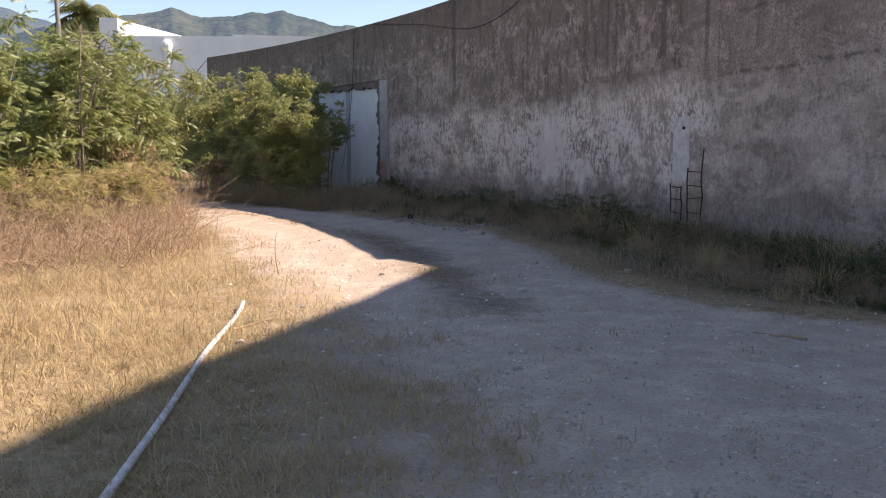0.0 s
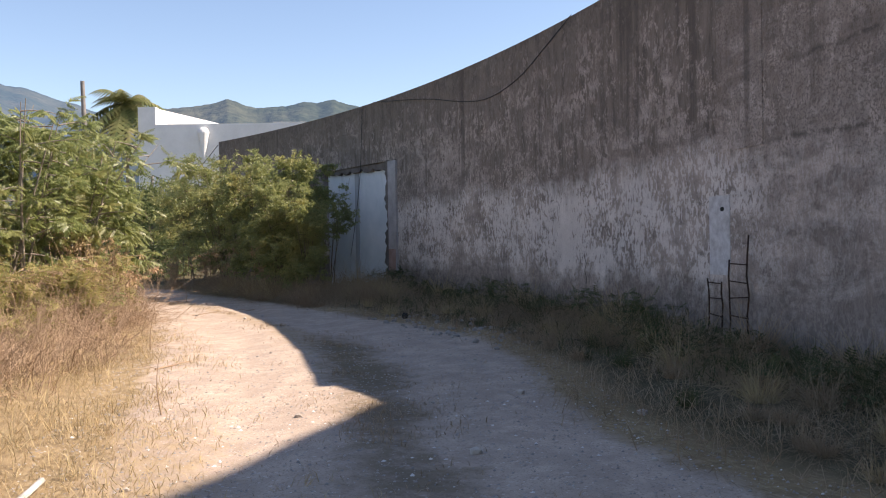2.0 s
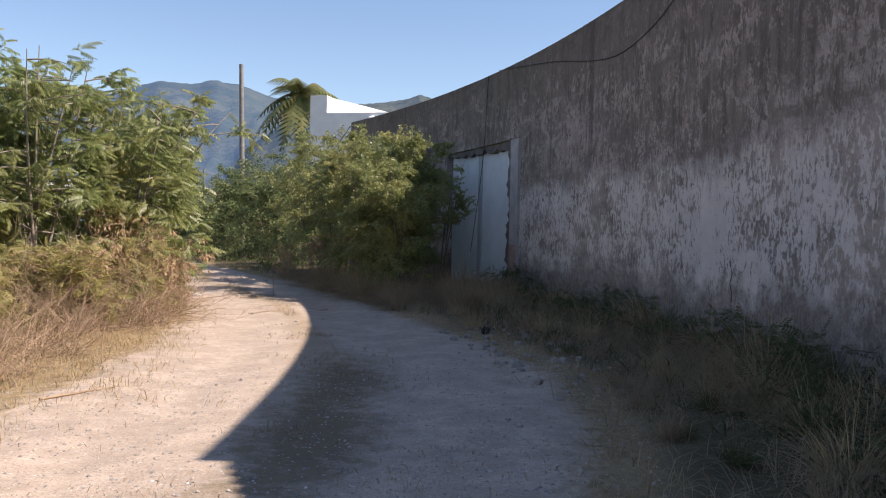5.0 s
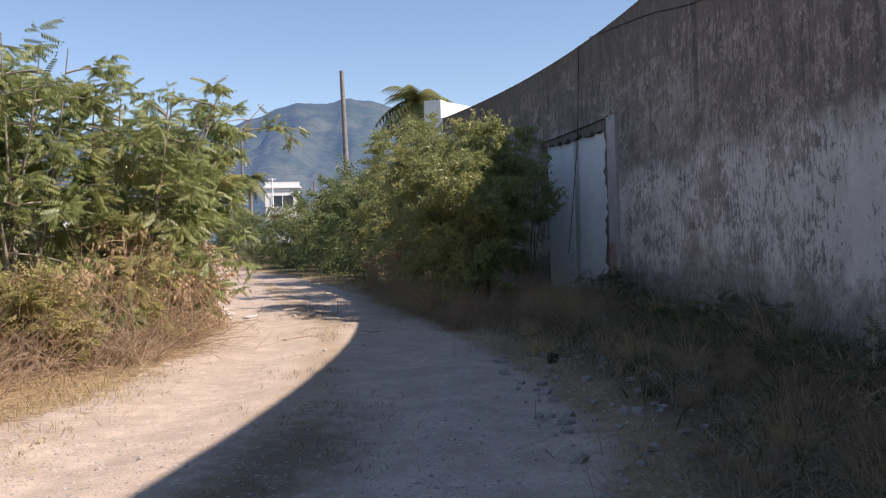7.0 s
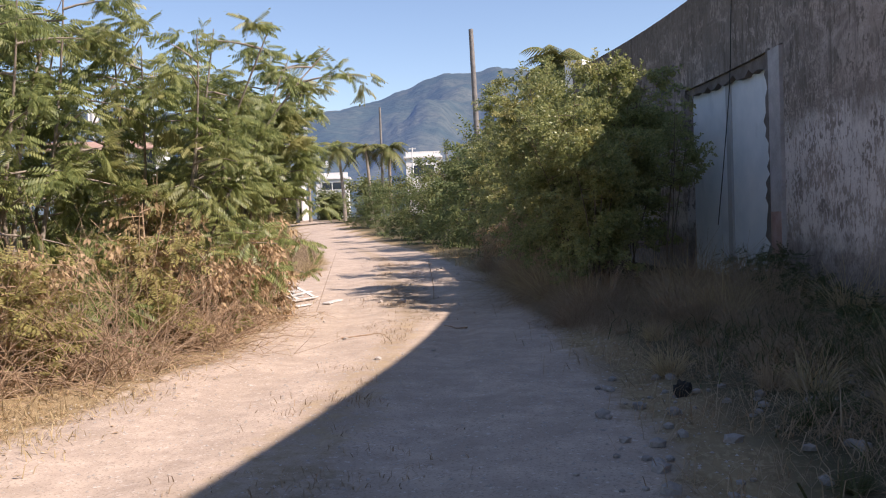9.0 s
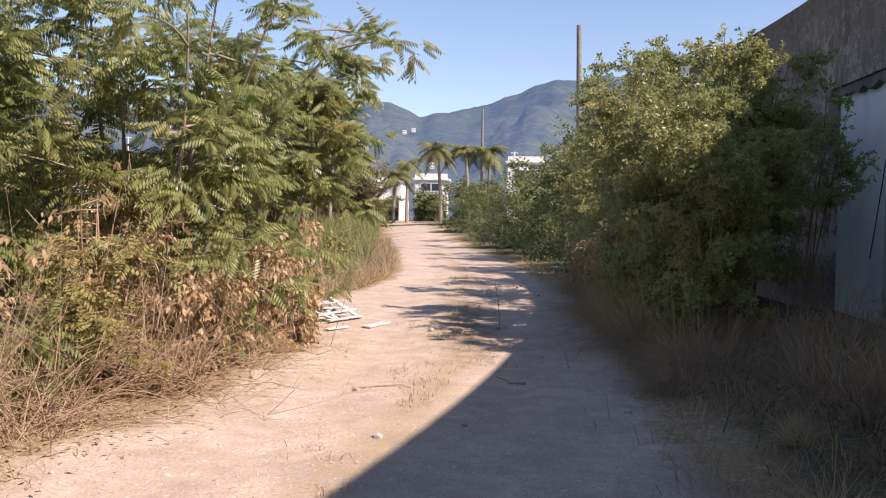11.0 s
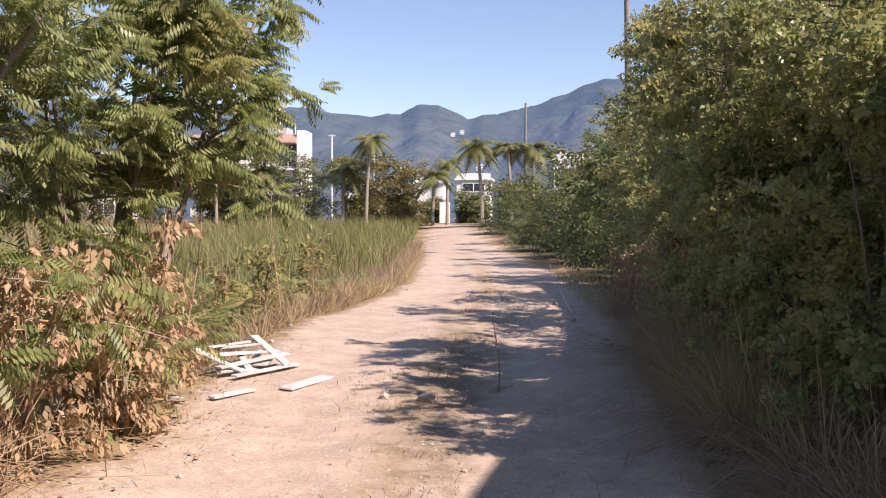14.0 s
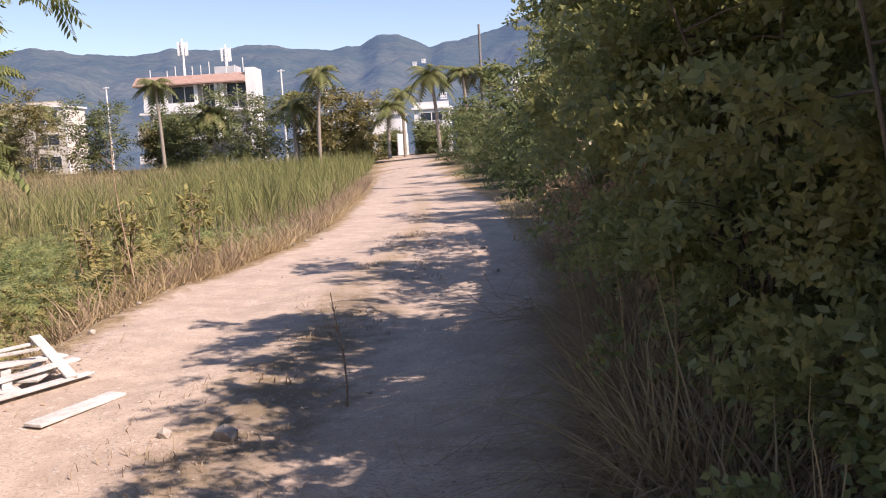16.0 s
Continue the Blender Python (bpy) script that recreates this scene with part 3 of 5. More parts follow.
bm.faces.new(ring[0])
bm.faces.new(ring[-1])
tagged(part("trim_4", bm, M_JAMB), "ragged brown underside of the gateway lintel", "trim", kind="structure")
bm = bmesh.new()
wall_slab(bm, 25.9, 26.1, -0.2, GATE_H - 0.02, 0.12, 0.165)
tagged(part("trim_5", bm, M_GREYWALL), "grey upright strip in the blocked gateway", "trim", kind="structure")


def bars(y0, y1, z0, z1, rungs, tall):
    """A cut column cage of rusty bars standing proud of the wall."""
    cage = new("rebar_cage")
    cage.location = wall_point((y0 + y1) / 2, 0, 0.06)
    o = cage.location
    for y, zt in ((y0, z1), (y1, z1 + tall)):
        p = [wall_point(y + rng.normal() * 0.008, z, 0.06 + rng.normal() * 0.008) - o for z in np.linspace(z0, zt, 7)]
        part("bar", tube("bar", [(np.array(p), np.full(7, 0.011))], M_STEEL), None, cage)
    for z in np.linspace(z0 + 0.25, z1 - 0.05, rungs):
        a, b = wall_point(y0, z, 0.062) - o, wall_point(y1, z + rng.normal() * 0.02, 0.062) - o
        part("stirrup", tube("stirrup", [(np.array([a, (a + b) / 2, b]), np.full(3, 0.008))], M_STEEL), None, cage)
    return tagged(cage, "rusty cut reinforcing bars with stirrups against the wall", "rebar", "bars left of the cut columns")


bars(10.56, 10.26, 0.0, 0.9, 4, -0.03)
bars(10.08, 9.7, 0.0, 1.15, 5, 0.3)


def cable(name, pts, r=0.012, label="", mat=None):
    pts = np.array(pts, float)
    t = np.linspace(0, len(pts) - 1, 24)
    out = []
    for u in t:
        i = min(int(u), len(pts) - 2)
        f = u - i
        p0, p1, p2, p3 = pts[max(i - 1, 0)], pts[i], pts[i + 1], pts[min(i + 2, len(pts) - 1)]
        out.append(0.5 * (2 * p1 + (p2 - p0) * f + (2 * p0 - 5 * p1 + 4 * p2 - p3) * f * f + (3 * p1 - p0 - 3 * p2 + p3) * f ** 3))
    ob = part(name, tube(name, [(np.array(out), np.full(24, r))], mat or M_CABLE), None)
    return tagged(ob, label, "cable")


cable("cable", [wall_point(y, z, 0.02) for y, z in ((14.6, 5.33), (15.6, 5.0), (16.8, 4.62), (18.2, 4.45), (19.6, 4.6), (21.5, 4.95), (24.6, 5.33))], 0.007, "black cable sagging across the top of the wall")
cable("cable", [wall_point(y, z, o) for y, z, o in ((25.3, 5.33, 0.0), (25.3, 4.6, 0.03), (25.4, 3.4, 0.05), (25.6, 2.2, 0.1), (26.0, 1.0, 0.1))], 0.008, "black cable hanging down over the gateway")
bm = bmesh.new()
bmesh.ops.create_uvsphere(bm, u_segments=10, v_segments=6, radius=1, matrix=Matrix.Translation(wall_point(10.3, 1.78, 0.008)) @ Matrix.Diagonal((0.02, 0.05, 0.03, 1)))
tagged(part("wall_hole", bm, M_TYRE), "small dark knocked hole in the render", "hole")
cable("wall_crack", [wall_point(14.25 + d, z, 0.001) for d, z in ((0.03, 1.12), (-0.03, 1.0), (0.02, 0.88), (-0.04, 0.76), (-0.02, 0.66))], 0.006, "dark vertical crack in the lower render")


# ---- distance: mountains ----
def fbm(x, y, seed, octaves=5):
    v, a = 0.0, 1.0
    for o in range(octaves):
        v = v + a * wave(x * 2 ** o + seed * 3.1, y * 2 ** o - seed * 1.7, 1.0, seed + o)
        a *= 0.5
    return v


def mountain(name, az, elev, near, crest, mat, label, rows=38, seed=1.0, step=0.28):
    """A forested range seen from the track: its skyline given as elevations by direction."""
    a = np.arange(az[0], az[-1], step)
    e = np.interp(a, az, elev) + 0.10 * wave(a * 2.2, a * 0 + seed, 1.0, seed) + 0.05 * wave(a * 7.0, a * 0, 1.0, seed * 2)
    u = np.linspace(0, 1.25, rows)
    A, U = np.meshgrid(np.radians(a), u)
    D = near + (crest - near) * U
    H = np.tan(np.radians(e))[None] * crest
    up = np.where(U <= 1, U ** 1.15, 1 - (U - 1) * 1.5)
    relief = fbm(A * 26, D / 210.0, seed) * 0.07 * (1 - np.abs(2 * U - 1).clip(0, 1) ** 2)
    Z = H * (up + relief) - 6 * (U == 0)
    X, Y = 7 + np.sin(A) * D, 15 + np.cos(A) * D
    n = len(a)
    i = (np.arange(rows - 1)[:, None] * n + np.arange(n - 1)[None]).ravel()
    me = mesh_from(name, np.stack([X.ravel(), Y.ravel(), Z.ravel()], -1), np.stack([i, i + 1, i + n + 1, i + n], -1), mat)
    me.polygons.foreach_set("use_smooth", np.ones(len(me.polygons), bool))
    return tagged(new(name, me), label, "mountain", kind="structure")


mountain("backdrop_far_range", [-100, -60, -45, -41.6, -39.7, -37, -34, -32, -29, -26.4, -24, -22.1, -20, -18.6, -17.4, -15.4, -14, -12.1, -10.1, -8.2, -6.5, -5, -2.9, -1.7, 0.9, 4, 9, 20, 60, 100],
         [6, 6.5, 7.0, 7.3, 7.7, 7.2, 7.1, 7.5, 7.3, 7.7, 7.3, 7.1, 7.3, 8.0, 7.95, 7.0, 7.25, 7.6, 8.2, 8.9, 9.5, 9.4, 9.8, 9.6, 8.8, 8.0, 7.4, 7, 6, 5], 620, 2500, M_RANGE, "forested mountain range with painted-on blue haze", seed=1.3)
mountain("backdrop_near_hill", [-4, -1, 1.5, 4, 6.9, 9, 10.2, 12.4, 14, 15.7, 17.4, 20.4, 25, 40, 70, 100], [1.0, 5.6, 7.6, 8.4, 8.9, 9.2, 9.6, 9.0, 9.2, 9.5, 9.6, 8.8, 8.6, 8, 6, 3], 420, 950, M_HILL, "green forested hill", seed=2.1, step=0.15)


# ---- buildings ----
def place(ob, x, y, z, turn=0):
    ob.matrix_world = pose(x, y, z, 0, 0, turn)
    return ob


def boxpart(name, dims, mat, parent, label="", bevel=0.0):
    b = bmesh.new()
    box(b, *dims, bevel=bevel)
    return part(name, b, mat, parent, label)


def window_on(parent, x0, x1, y, z0, z1, mull=2):
    """A framed window on a front wall that faces -y."""
    w = boxpart("window", (x0, x1, y - 0.03, y + 0.02, z0, z1), M_GLASS, parent)
    b = bmesh.new()
    for k in range(mull + 1):
        xx = x0 + (x1 - x0) * k / mull
        box(b, xx - 0.05, xx + 0.05, y - 0.07, y - 0.03, z0, z1)
    box(b, x0, x1, y - 0.075, y - 0.035, z0 - 0.06, z0 + 0.04)
    box(b, x0, x1, y - 0.075, y - 0.035, z1 - 0.04, z1 + 0.06)
    part("window_frame", b, M_WHITE, w)


def hotel():
    h = new("apartment_building")
    boxpart("wall", (0, 12.1, 0.9, 6, 0, 10.2), M_GREYWALL, h)
    boxpart("side_wall", (12.1, 13.2, -0.3, 3.5, 0, 11.2), M_WHITE, h, "white end wall rising above the roof")
    boxpart("slab", (-0.6, 12.1, -0.8, 0.9, 6.3, 6.55), M_WHITE, h)
    boxpart("slab", (-0.6, 12.1, -0.8, 0.9, 3.2, 3.45), M_WHITE, h)
    boxpart("parapet", (0.0, 6.2, -0.85, -0.65, 6.55, 7.5), M_WHITE, h)
    boxpart("parapet", (-1.0, 3.2, -0.9, -0.7, 3.45, 4.4), M_WHITE, h)
    boxpart("parapet", (-1.0, 3.2, -0.9, -0.7, 0.6, 1.6), M_WHITE, h)
    for x in (0.2, 2.6, 6.2, 8.6, 9.3):
        boxpart("column", (x - 0.18, x + 0.18, -0.7, -0.4, 6.55 if x < 6.3 else 3.45, 9.7), M_WHITE, h)
    for x0, x1, z0, z1 in ((0.5, 2.4, 7.0, 9.5), (2.9, 6.0, 6.9, 9.5), (6.6, 8.4, 5.2, 9.6), (9.5, 12.0, 6.8, 9.6), (0.4, 2.8, 4.0, 6.0), (3.6, 6.0, 3.8, 6.0), (0.4, 2.2, 0.9, 2.9), (3.8, 5.8, 0.5, 2.9)):
        window_on(h, x0, x1, 0.87, z0, z1)
    b = bmesh.new()
    vs = [b.verts.new(v) for v in ((-1.0, -1.3, 9.7), (12.1, -1.3, 9.7), (12.1, 0.4, 10.75), (-1.0, 0.4, 10.75), (-1.0, -1.3, 9.55), (12.1, -1.3, 9.55), (12.1, 0.6, 9.55), (-1.0, 0.6, 9.55))]
    for f in ((0, 1, 2, 3), (4, 5, 1, 0), (7, 6, 5, 4), (5, 6, 2, 1), (4, 0, 3, 7)):
        b.faces.new([vs[k] for k in f])
    part("roof", b, M_TILE, h, "sloping terracotta tile eave")
    rr = np.random.default_rng(3)
    for x in np.linspace(0.4, 11.6, 12):
        if rr.random() < 0.75:
            boxpart("roof_rail_post", (x - 0.04, x + 0.04, 1.2, 1.28, 10.2, 11.4 + rr.random() * 1.2), M_WHITE, h)
    boxpart("roof_room", (7.8, 10.4, 2.5, 5.0, 10.2, 11.8), M_GREYWALL, h)
    for x, t in ((4.0, 15.4), (9.2, 14.4)):
        a = new("antenna_mast")
        a.parent = h
        part("mast", tube("mast", [(np.array([(x, 3, 10.2), (x, 3, 12.5), (x, 3, t)]), np.array([0.17, 0.14, 0.08]))], M_WHITE), None, a)
        for k in range(5):
            an = k * 1.257
            boxpart("antenna_panel", (x + 0.5 * math.cos(an) - 0.13, x + 0.5 * math.cos(an) + 0.13, 3 + 0.5 * math.sin(an) - 0.08, 3 + 0.5 * math.sin(an) + 0.08, t - 2.0, t - 0.4), M_WHITE, a)
    return tagged(place(h, -53.0, 110, 1.5, 14), "three-storey white building with tiled eave and roof antennas", "building")


hotel()


def house(x, y, z, w, d, h, label, mat=None, turn=0, storeys=1):
    o = new("house")
    boxpart("wall", (0, w, 0, d, -0.5, h), mat or M_WHITE, o)
    sh = h / storeys
    for k in range(storeys):
        n = max(1, int(w / 2.6))
        for i in range(n):
            x0 = (i + 0.18) * w / n
            window_on(o, x0, x0 + 0.64 * w / n, -0.02, k * sh + 0.9, k * sh + min(sh - 0.35, 2.4))
    boxpart("roof", (-0.25, w + 0.25, -0.25, d + 0.25, h, h + 0.22), M_WHITE, o)
    boxpart("parapet", (0, w, -0.05, 0.15, h + 0.22, h + 0.8), mat or M_WHITE, o)
    return tagged(place(o, x, y, z, turn), label, "house", "houses across the field")


house(-20.6, 112, 1.9, 3.9, 3, 4.4, "pale two-storey house with flat roof and wide windows", turn=10, storeys=2)
house(-27.8, 118, 1.7, 3.6, 5, 4.6, "small white flat-roofed house", turn=10)
house(-31.5, 106, 1.6, 4.2, 4, 2.3, "low white outbuilding behind the reeds", turn=8)
house(-10.4, 118, 2.2, 4.4, 5, 6.6, "white flat-roofed house behind the palms", turn=8, storeys=2)
house(-75.0, 116, 1.5, 5.0, 6, 8.8, "tall white house with bare roof slab", M_CREAM, 12, 3)
house(-88.0, 120, 1.5, 7.0, 6, 9.4, "cream house with projecting roof", M_CREAM, 12, 3)
house(-37.0, 122, 1.7, 5.0, 5, 4.2, "white house behind the trees", turn=8)
house(-57.5, 120, 1.5, 5.0, 5, 4.6, "plain white house among trees", turn=10)
for i, (a, e, d) in enumerate(((-16.4, 6.0, 1750), (-15.8, 6.15, 1780), (-17.0, 4.2, 1200), (-14.6, 3.9, 1150), (-19.8, 3.7, 1100), (-24.0, 3.8, 1120), (-30.5, 4.0, 1200))):
    z = math.tan(radians(e)) * d
    house(7 + math.sin(radians(a)) * d - 5, 15 + math.cos(radians(a)) * d, z - 6, 9, 6, 7, "tiny white house on the far hillside", turn=-a, storeys=2)


def white_house():
    w = new("white_house")
    boxpart("wall", (0, 26, 0, 10, 0, 10.9), M_WHITE, w)
    b = bmesh.new()
    q = [b.verts.new(v) for v in ((1.5, 0.1, 10.9), (8.0, 7.5, 10.9), (1.5, 0.1, 12.3), (1.25, 0.3, 10.9), (7.8, 7.7, 10.9), (1.25, 0.3, 12.3), (8.0, 7.5, 11.2), (7.8, 7.7, 11.2))]
    for f in ((0, 1, 6, 2), (5, 7, 4, 3), (0, 2, 5, 3), (1, 4, 7, 6), (2, 6, 7, 5), (0, 3, 4, 1)):
        b.faces.new([q[k] for k in f])
    part("parapet", b, M_WHITE, w, "sloping white parapet")
    boxpart("chimney", (0, 1.5, 0, 1.5, 10.9, 12.4), M_WHITE, w)
    b = bmesh.new()
    bmesh.ops.create_cone(b, cap_ends=True, segments=14, radius1=0.12, radius2=0.5, depth=2.2, matrix=Matrix.Translation((5.6, -0.1, 9.0)))
    bmesh.ops.create_uvsphere(b, u_segments=14, v_segments=8, radius=0.51, matrix=Matrix.Translation((5.6, -0.1, 10.1)))
    part("downpipe_hood", b, M_WHITE, w, "rounded white hood on the wall")
    return tagged(place(w, 8.9, 79.5, 0.8, -24), "large white house with stepped parapet beyond the wall", "house")


white_house()
house(24.5, 96, 0.8, 9, 8, 13.2, "pale grey block behind the wall", M_GREYWALL, -15, 3)


# ---- palms, poles, far trees ----
def palm(x, y, z, h, seed, r=2.2, n=26, group="palms in the distance"):
    rr = np.random.default_rng(seed)
    p = new("palm_tree")
    t = np.linspace(0, 1, 9)
    bend = rr.normal(size=2) * 0.35
    trunk = np.stack([bend[0] * t ** 2, bend[1] * t ** 2, h * t - 0.2], -1)
    part("trunk", tube("trunk", [(trunk, 0.19 - 0.07 * t)], M_BARK, 8), None, p)
    top = trunk[-1]
    V, F, b = [], [], 0
    for k in range(n):
        az, el = k * 2.4 + rr.normal() * 0.2, rr.uniform(-0.55, 1.1)
        ln = r * rr.uniform(0.8, 1.15)
        u = np.linspace(0, 1, 15)
        d = np.array([math.cos(az), math.sin(az), 0.0])
        rib = top + d * (ln * u * math.cos(el * 0.7))[:, None] + np.array([0, 0, 1.0]) * (ln * (math.sin(el) * u - 0.75 * u ** 2))[:, None]
        side = np.array([-d[1], d[0], 0])
        for q, pt in enumerate(rib[1:], 1):
            w = 0.55 * ln * math.sin(math.pi * (0.12 + 0.85 * u[q])) * 0.55
            for sg in (-1, 1):
                tip = pt + side * sg * w + d * 0.25 * w - np.array([0, 0, 0.55 * w])
                V += [rib[q - 1], pt, tip]
                F.append((b, b + 1, b + 2))
                b += 3
    part("crown", mesh_from("crown", V, F, M_PALM), None, p)
    return tagged(place(p, x, y, z), "coconut palm with a ragged drooping crown", "palm tree", group)


for i, (x, y, h) in enumerate(((-11.9, 90, 6.9), (-9.5, 91, 6.8), (-8.0, 93, 7.0), (-17.4, 93, 4.6), (-22.8, 90, 7.8), (-39.6, 92, 8.3), (-27.5, 96, 6.5), (-36.4, 96, 5.6), (-17.8, 99, 6.2), (-60.5, 100, 7.5), (-26.0, 92, 5.4))):
    palm(x, y, 1.4, h, 40 + i, 2.3)
palm(8.4, 85, 0.9, 13.6, 71, 4.3, 32)


def pole(x, y, h, r, label, mat=None, lean=(0, 0), arm=0.0, name="utility_pole"):
    o = new(name)
    t = np.linspace(0, 1, 6)
    part("shaft", tube("shaft", [(np.stack([lean[0] * t, lean[1] * t, h * t - 0.3], -1), r * (1 - 0.35 * t))], mat or M_POLE, 8), None, o)
    if arm:
        boxpart("arm", (-arm, arm, -0.05, 0.05, h - 0.5, h - 0.35), mat or M_POLE, o)
    return tagged(place(o, x, y, float(land(x, y))), label, "pole")


pole(3.95, 52.4, 10.6, 0.17, "grey wooden utility pole standing behind the bushes", lean=(-0.25, 0))
pole(-9.1, 95, 11.6, 0.16, "grey concrete utility pole beside the palms")
for x, h in ((-34.4, 10.4), (-29.2, 8.9), (-56.8, 10.2), (-8.0, 8.2), (-62.8, 8.5)):
    pole(x, 108, h, 0.13, "white street lamp across the field", M_WHITE, arm=0.4, name="street_lamp")
pole(6.0, 40.5, 4.6, 0.09, "weathered wooden post carrying a thin cable")
cable("cable", [(6.0, 40.5, 4.4), (6.6, 38.8, 4.1), (7.3, 37.0, 4.35), (7.9, 35.3, 5.2)], 0.014, "thin black cable between post and wall end")
pole(1.4, 60, 5.5, 0.08, "thin grey post among the bushes")

for i, (x, y, h, sp, c) in enumerate(((-37, 97, 6.0, 3.6, 0), (-31.5, 95, 6.0, 3.8, 0), (-24.5, 94, 6.6, 3.0, 1), (-21.0, 96, 5.4, 2.6, 1), (-48.5, 95, 6.0, 3.6, 0), (-53.0, 90, 6.8, 4.0, 1), (-59, 90, 6.6, 4.2, 0), (-66, 88, 6.0, 4.2, 0), (-74, 90, 6.6, 4.6, 0), (-62, 94, 7.2, 4.4, 0), (-69.5, 96, 7.2, 4.4, 1), (-44.0, 99, 4.0, 2.6, 1),
                                           (-24.5, 103, 2.6, 2.0, 0), (-17.2, 107, 2.6, 1.7, 0), (-18.6, 110, 2.3, 1.2, 0), (-22.6, 109, 2.2, 1.3, 0), (-28.5, 104, 2.4, 2.4, 1), (-41.5, 98, 5.0, 3.4, 0), (-63, 97, 5.4, 3.4, 1), (-11.0, 100, 3.4, 2.4, 0), (-82, 92, 7.0, 5.0, 0), (-92, 88, 7.0, 5.0, 0), (4.5, 66, 4.2, 3.0, 0), (8.5, 60, 4.5, 3.2, 0), (11.5, 52, 4.4, 3.2, 0), (-101, 80, 7, 5, 0), (-20, 22, 4.5, 3.0, 0), (-14, 21, 4.5, 2.8, 0), (-9.5, 20.5, 4.4, 2.6, 0), (-28, 25, 5.0, 3.2, 0))):
    shrub("tree", (x, y, float(land(x, y)) - 0.1), h * (1.3 if y > 80 else 1.0), sp, 300 + i, "round leafy tree at the edge of the field", "tree", TUFT, M_FARLEAF if not c else M_FARDRY, stems=6, limbs=11, twigs=6, per=3, size=0.75 if y > 40 else 0.42, bare=0.02, group="distant trees")

# leaning white panel where the track ends
o = new("gate_leaf")
boxpart("panel", (-0.55, 0.55, -0.06, 0.06, 0, 2.2), M_WHITE, o, bevel=0.02)
boxpart("frame_post", (-0.66, -0.56, -0.06, 0.06, 0, 2.3), M_GREYWALL, o)
tagged(place(o, -20.0, 105.5, 1.4, 40), "white gate panel standing at the end of the track", "panel")


# ---- shrubs and trees beside the track ----
TREE_LABEL = "small green tree with drooping feathery leaves"
for i, (x, y, h, sp, st, lean) in enumerate([(2.2, 20.7, 4.35, 1.9, 8, (0.4, 0.1)), (1.3, 18.9, 4.2, 1.8, 8, (0.2, 0.1)), (-0.6, 17.6, 4.0, 1.9, 8, (0.1, 0)), (0.2, 20.6, 4.4, 2.0, 8, (0.1, 0)), (-2.6, 18.3, 4.0, 2.1, 8, (0, 0)), (-4.9, 19.2, 4.0, 2.3, 8, (0, 0)), (2.3, 22.9, 4.3, 1.35, 9, (0.45, 0.55))]):
    shrub("tree", (x, y, float(land(x, y))), h, sp, 100 + i, TREE_LABEL, "tree", stems=st, limbs=10, twigs=7, per=5, size=0.225, bare=0.22 if i < 6 else 0.42, group="trees beside the track", lean=lean, flat=0.6, droop=0.05, loose=0.012, fan=1.1, wands=4, reach=0.6)

for i, (x, y, h, sp) in enumerate([(2.9, 19.0, 1.3, 0.9), (1.6, 17.2, 1.3, 1.0), (0.2, 16.2, 1.3, 1.1), (-1.6, 16.4, 1.4, 1.2), (-3.6, 16.8, 1.5, 1.3), (2.4, 17.4, 1.2, 0.7), (1.4, 16.4, 1.1, 0.8), (1.0, 15.4, 0.9, 1.0), (-0.8, 15.0, 0.9, 1.1)]):
    shrub("weed_clump", (x, y, float(land(x, y))), h, sp, 400 + i, "yellowing leafy undergrowth below the trees", "weeds", SPRIG, M_LEAFYELLOW, stems=8, limbs=6, twigs=5, per=2, size=0.2, bare=0.02, wood=M_DEADWOOD, group="undergrowth")
for i, (x, y, h, sp) in enumerate([(2.7, 22.4, 1.4, 0.7), (3.1, 20.4, 0.8, 0.45), (2.7, 18.4, 0.7, 0.5), (1.6, 19.6, 1.6, 0.9), (0.3, 18.4, 1.6, 1.0), (-1.4, 17.6, 1.5, 1.1)]):
    shrub("weed_clump", (x, y, float(land(x, y))), h, sp, 430 + i, "fresh green leafy suckers at the foot of the trees", "weeds", PINNATE, M_LEAF, stems=7, limbs=5, twigs=4, per=2, size=0.22, bare=0.05, group="green undergrowth")
for i, (x, y, h, sp) in enumerate([(2.55, 20.1, 2.0, 0.55), (2.85, 19.2, 1.6, 0.7), (3.2, 20.0, 1.1, 0.6), (2.7, 23.0, 1.6, 0.55), (3.05, 21.4, 1.5, 0.6), (3.1, 22.2, 1.1, 0.5), (2.2, 17.8, 1.3, 0.8), (0.9, 16.8, 1.1, 0.9), (7.2, 24.9, 1.7, 0.5), (6.7, 26.6, 1.6, 0.5), (6.4, 28.2, 1.3, 0.5), (5.6, 31.0, 1.2, 0.5)]):
    shrub("withered_bush", (x, y, float(land(x, y))), h, sp, 450 + i, "withered brown vines hanging on the shrubs", "dead bush", BROAD, M_LEAFDRY, stems=9, limbs=7, twigs=5, per=5, size=0.075 if x < 4 else 0.05, bare=0.05, wood=M_DEADWOOD, group="withered vines", droop=1.6, flat=0.0, wands=8, reach=0.5)

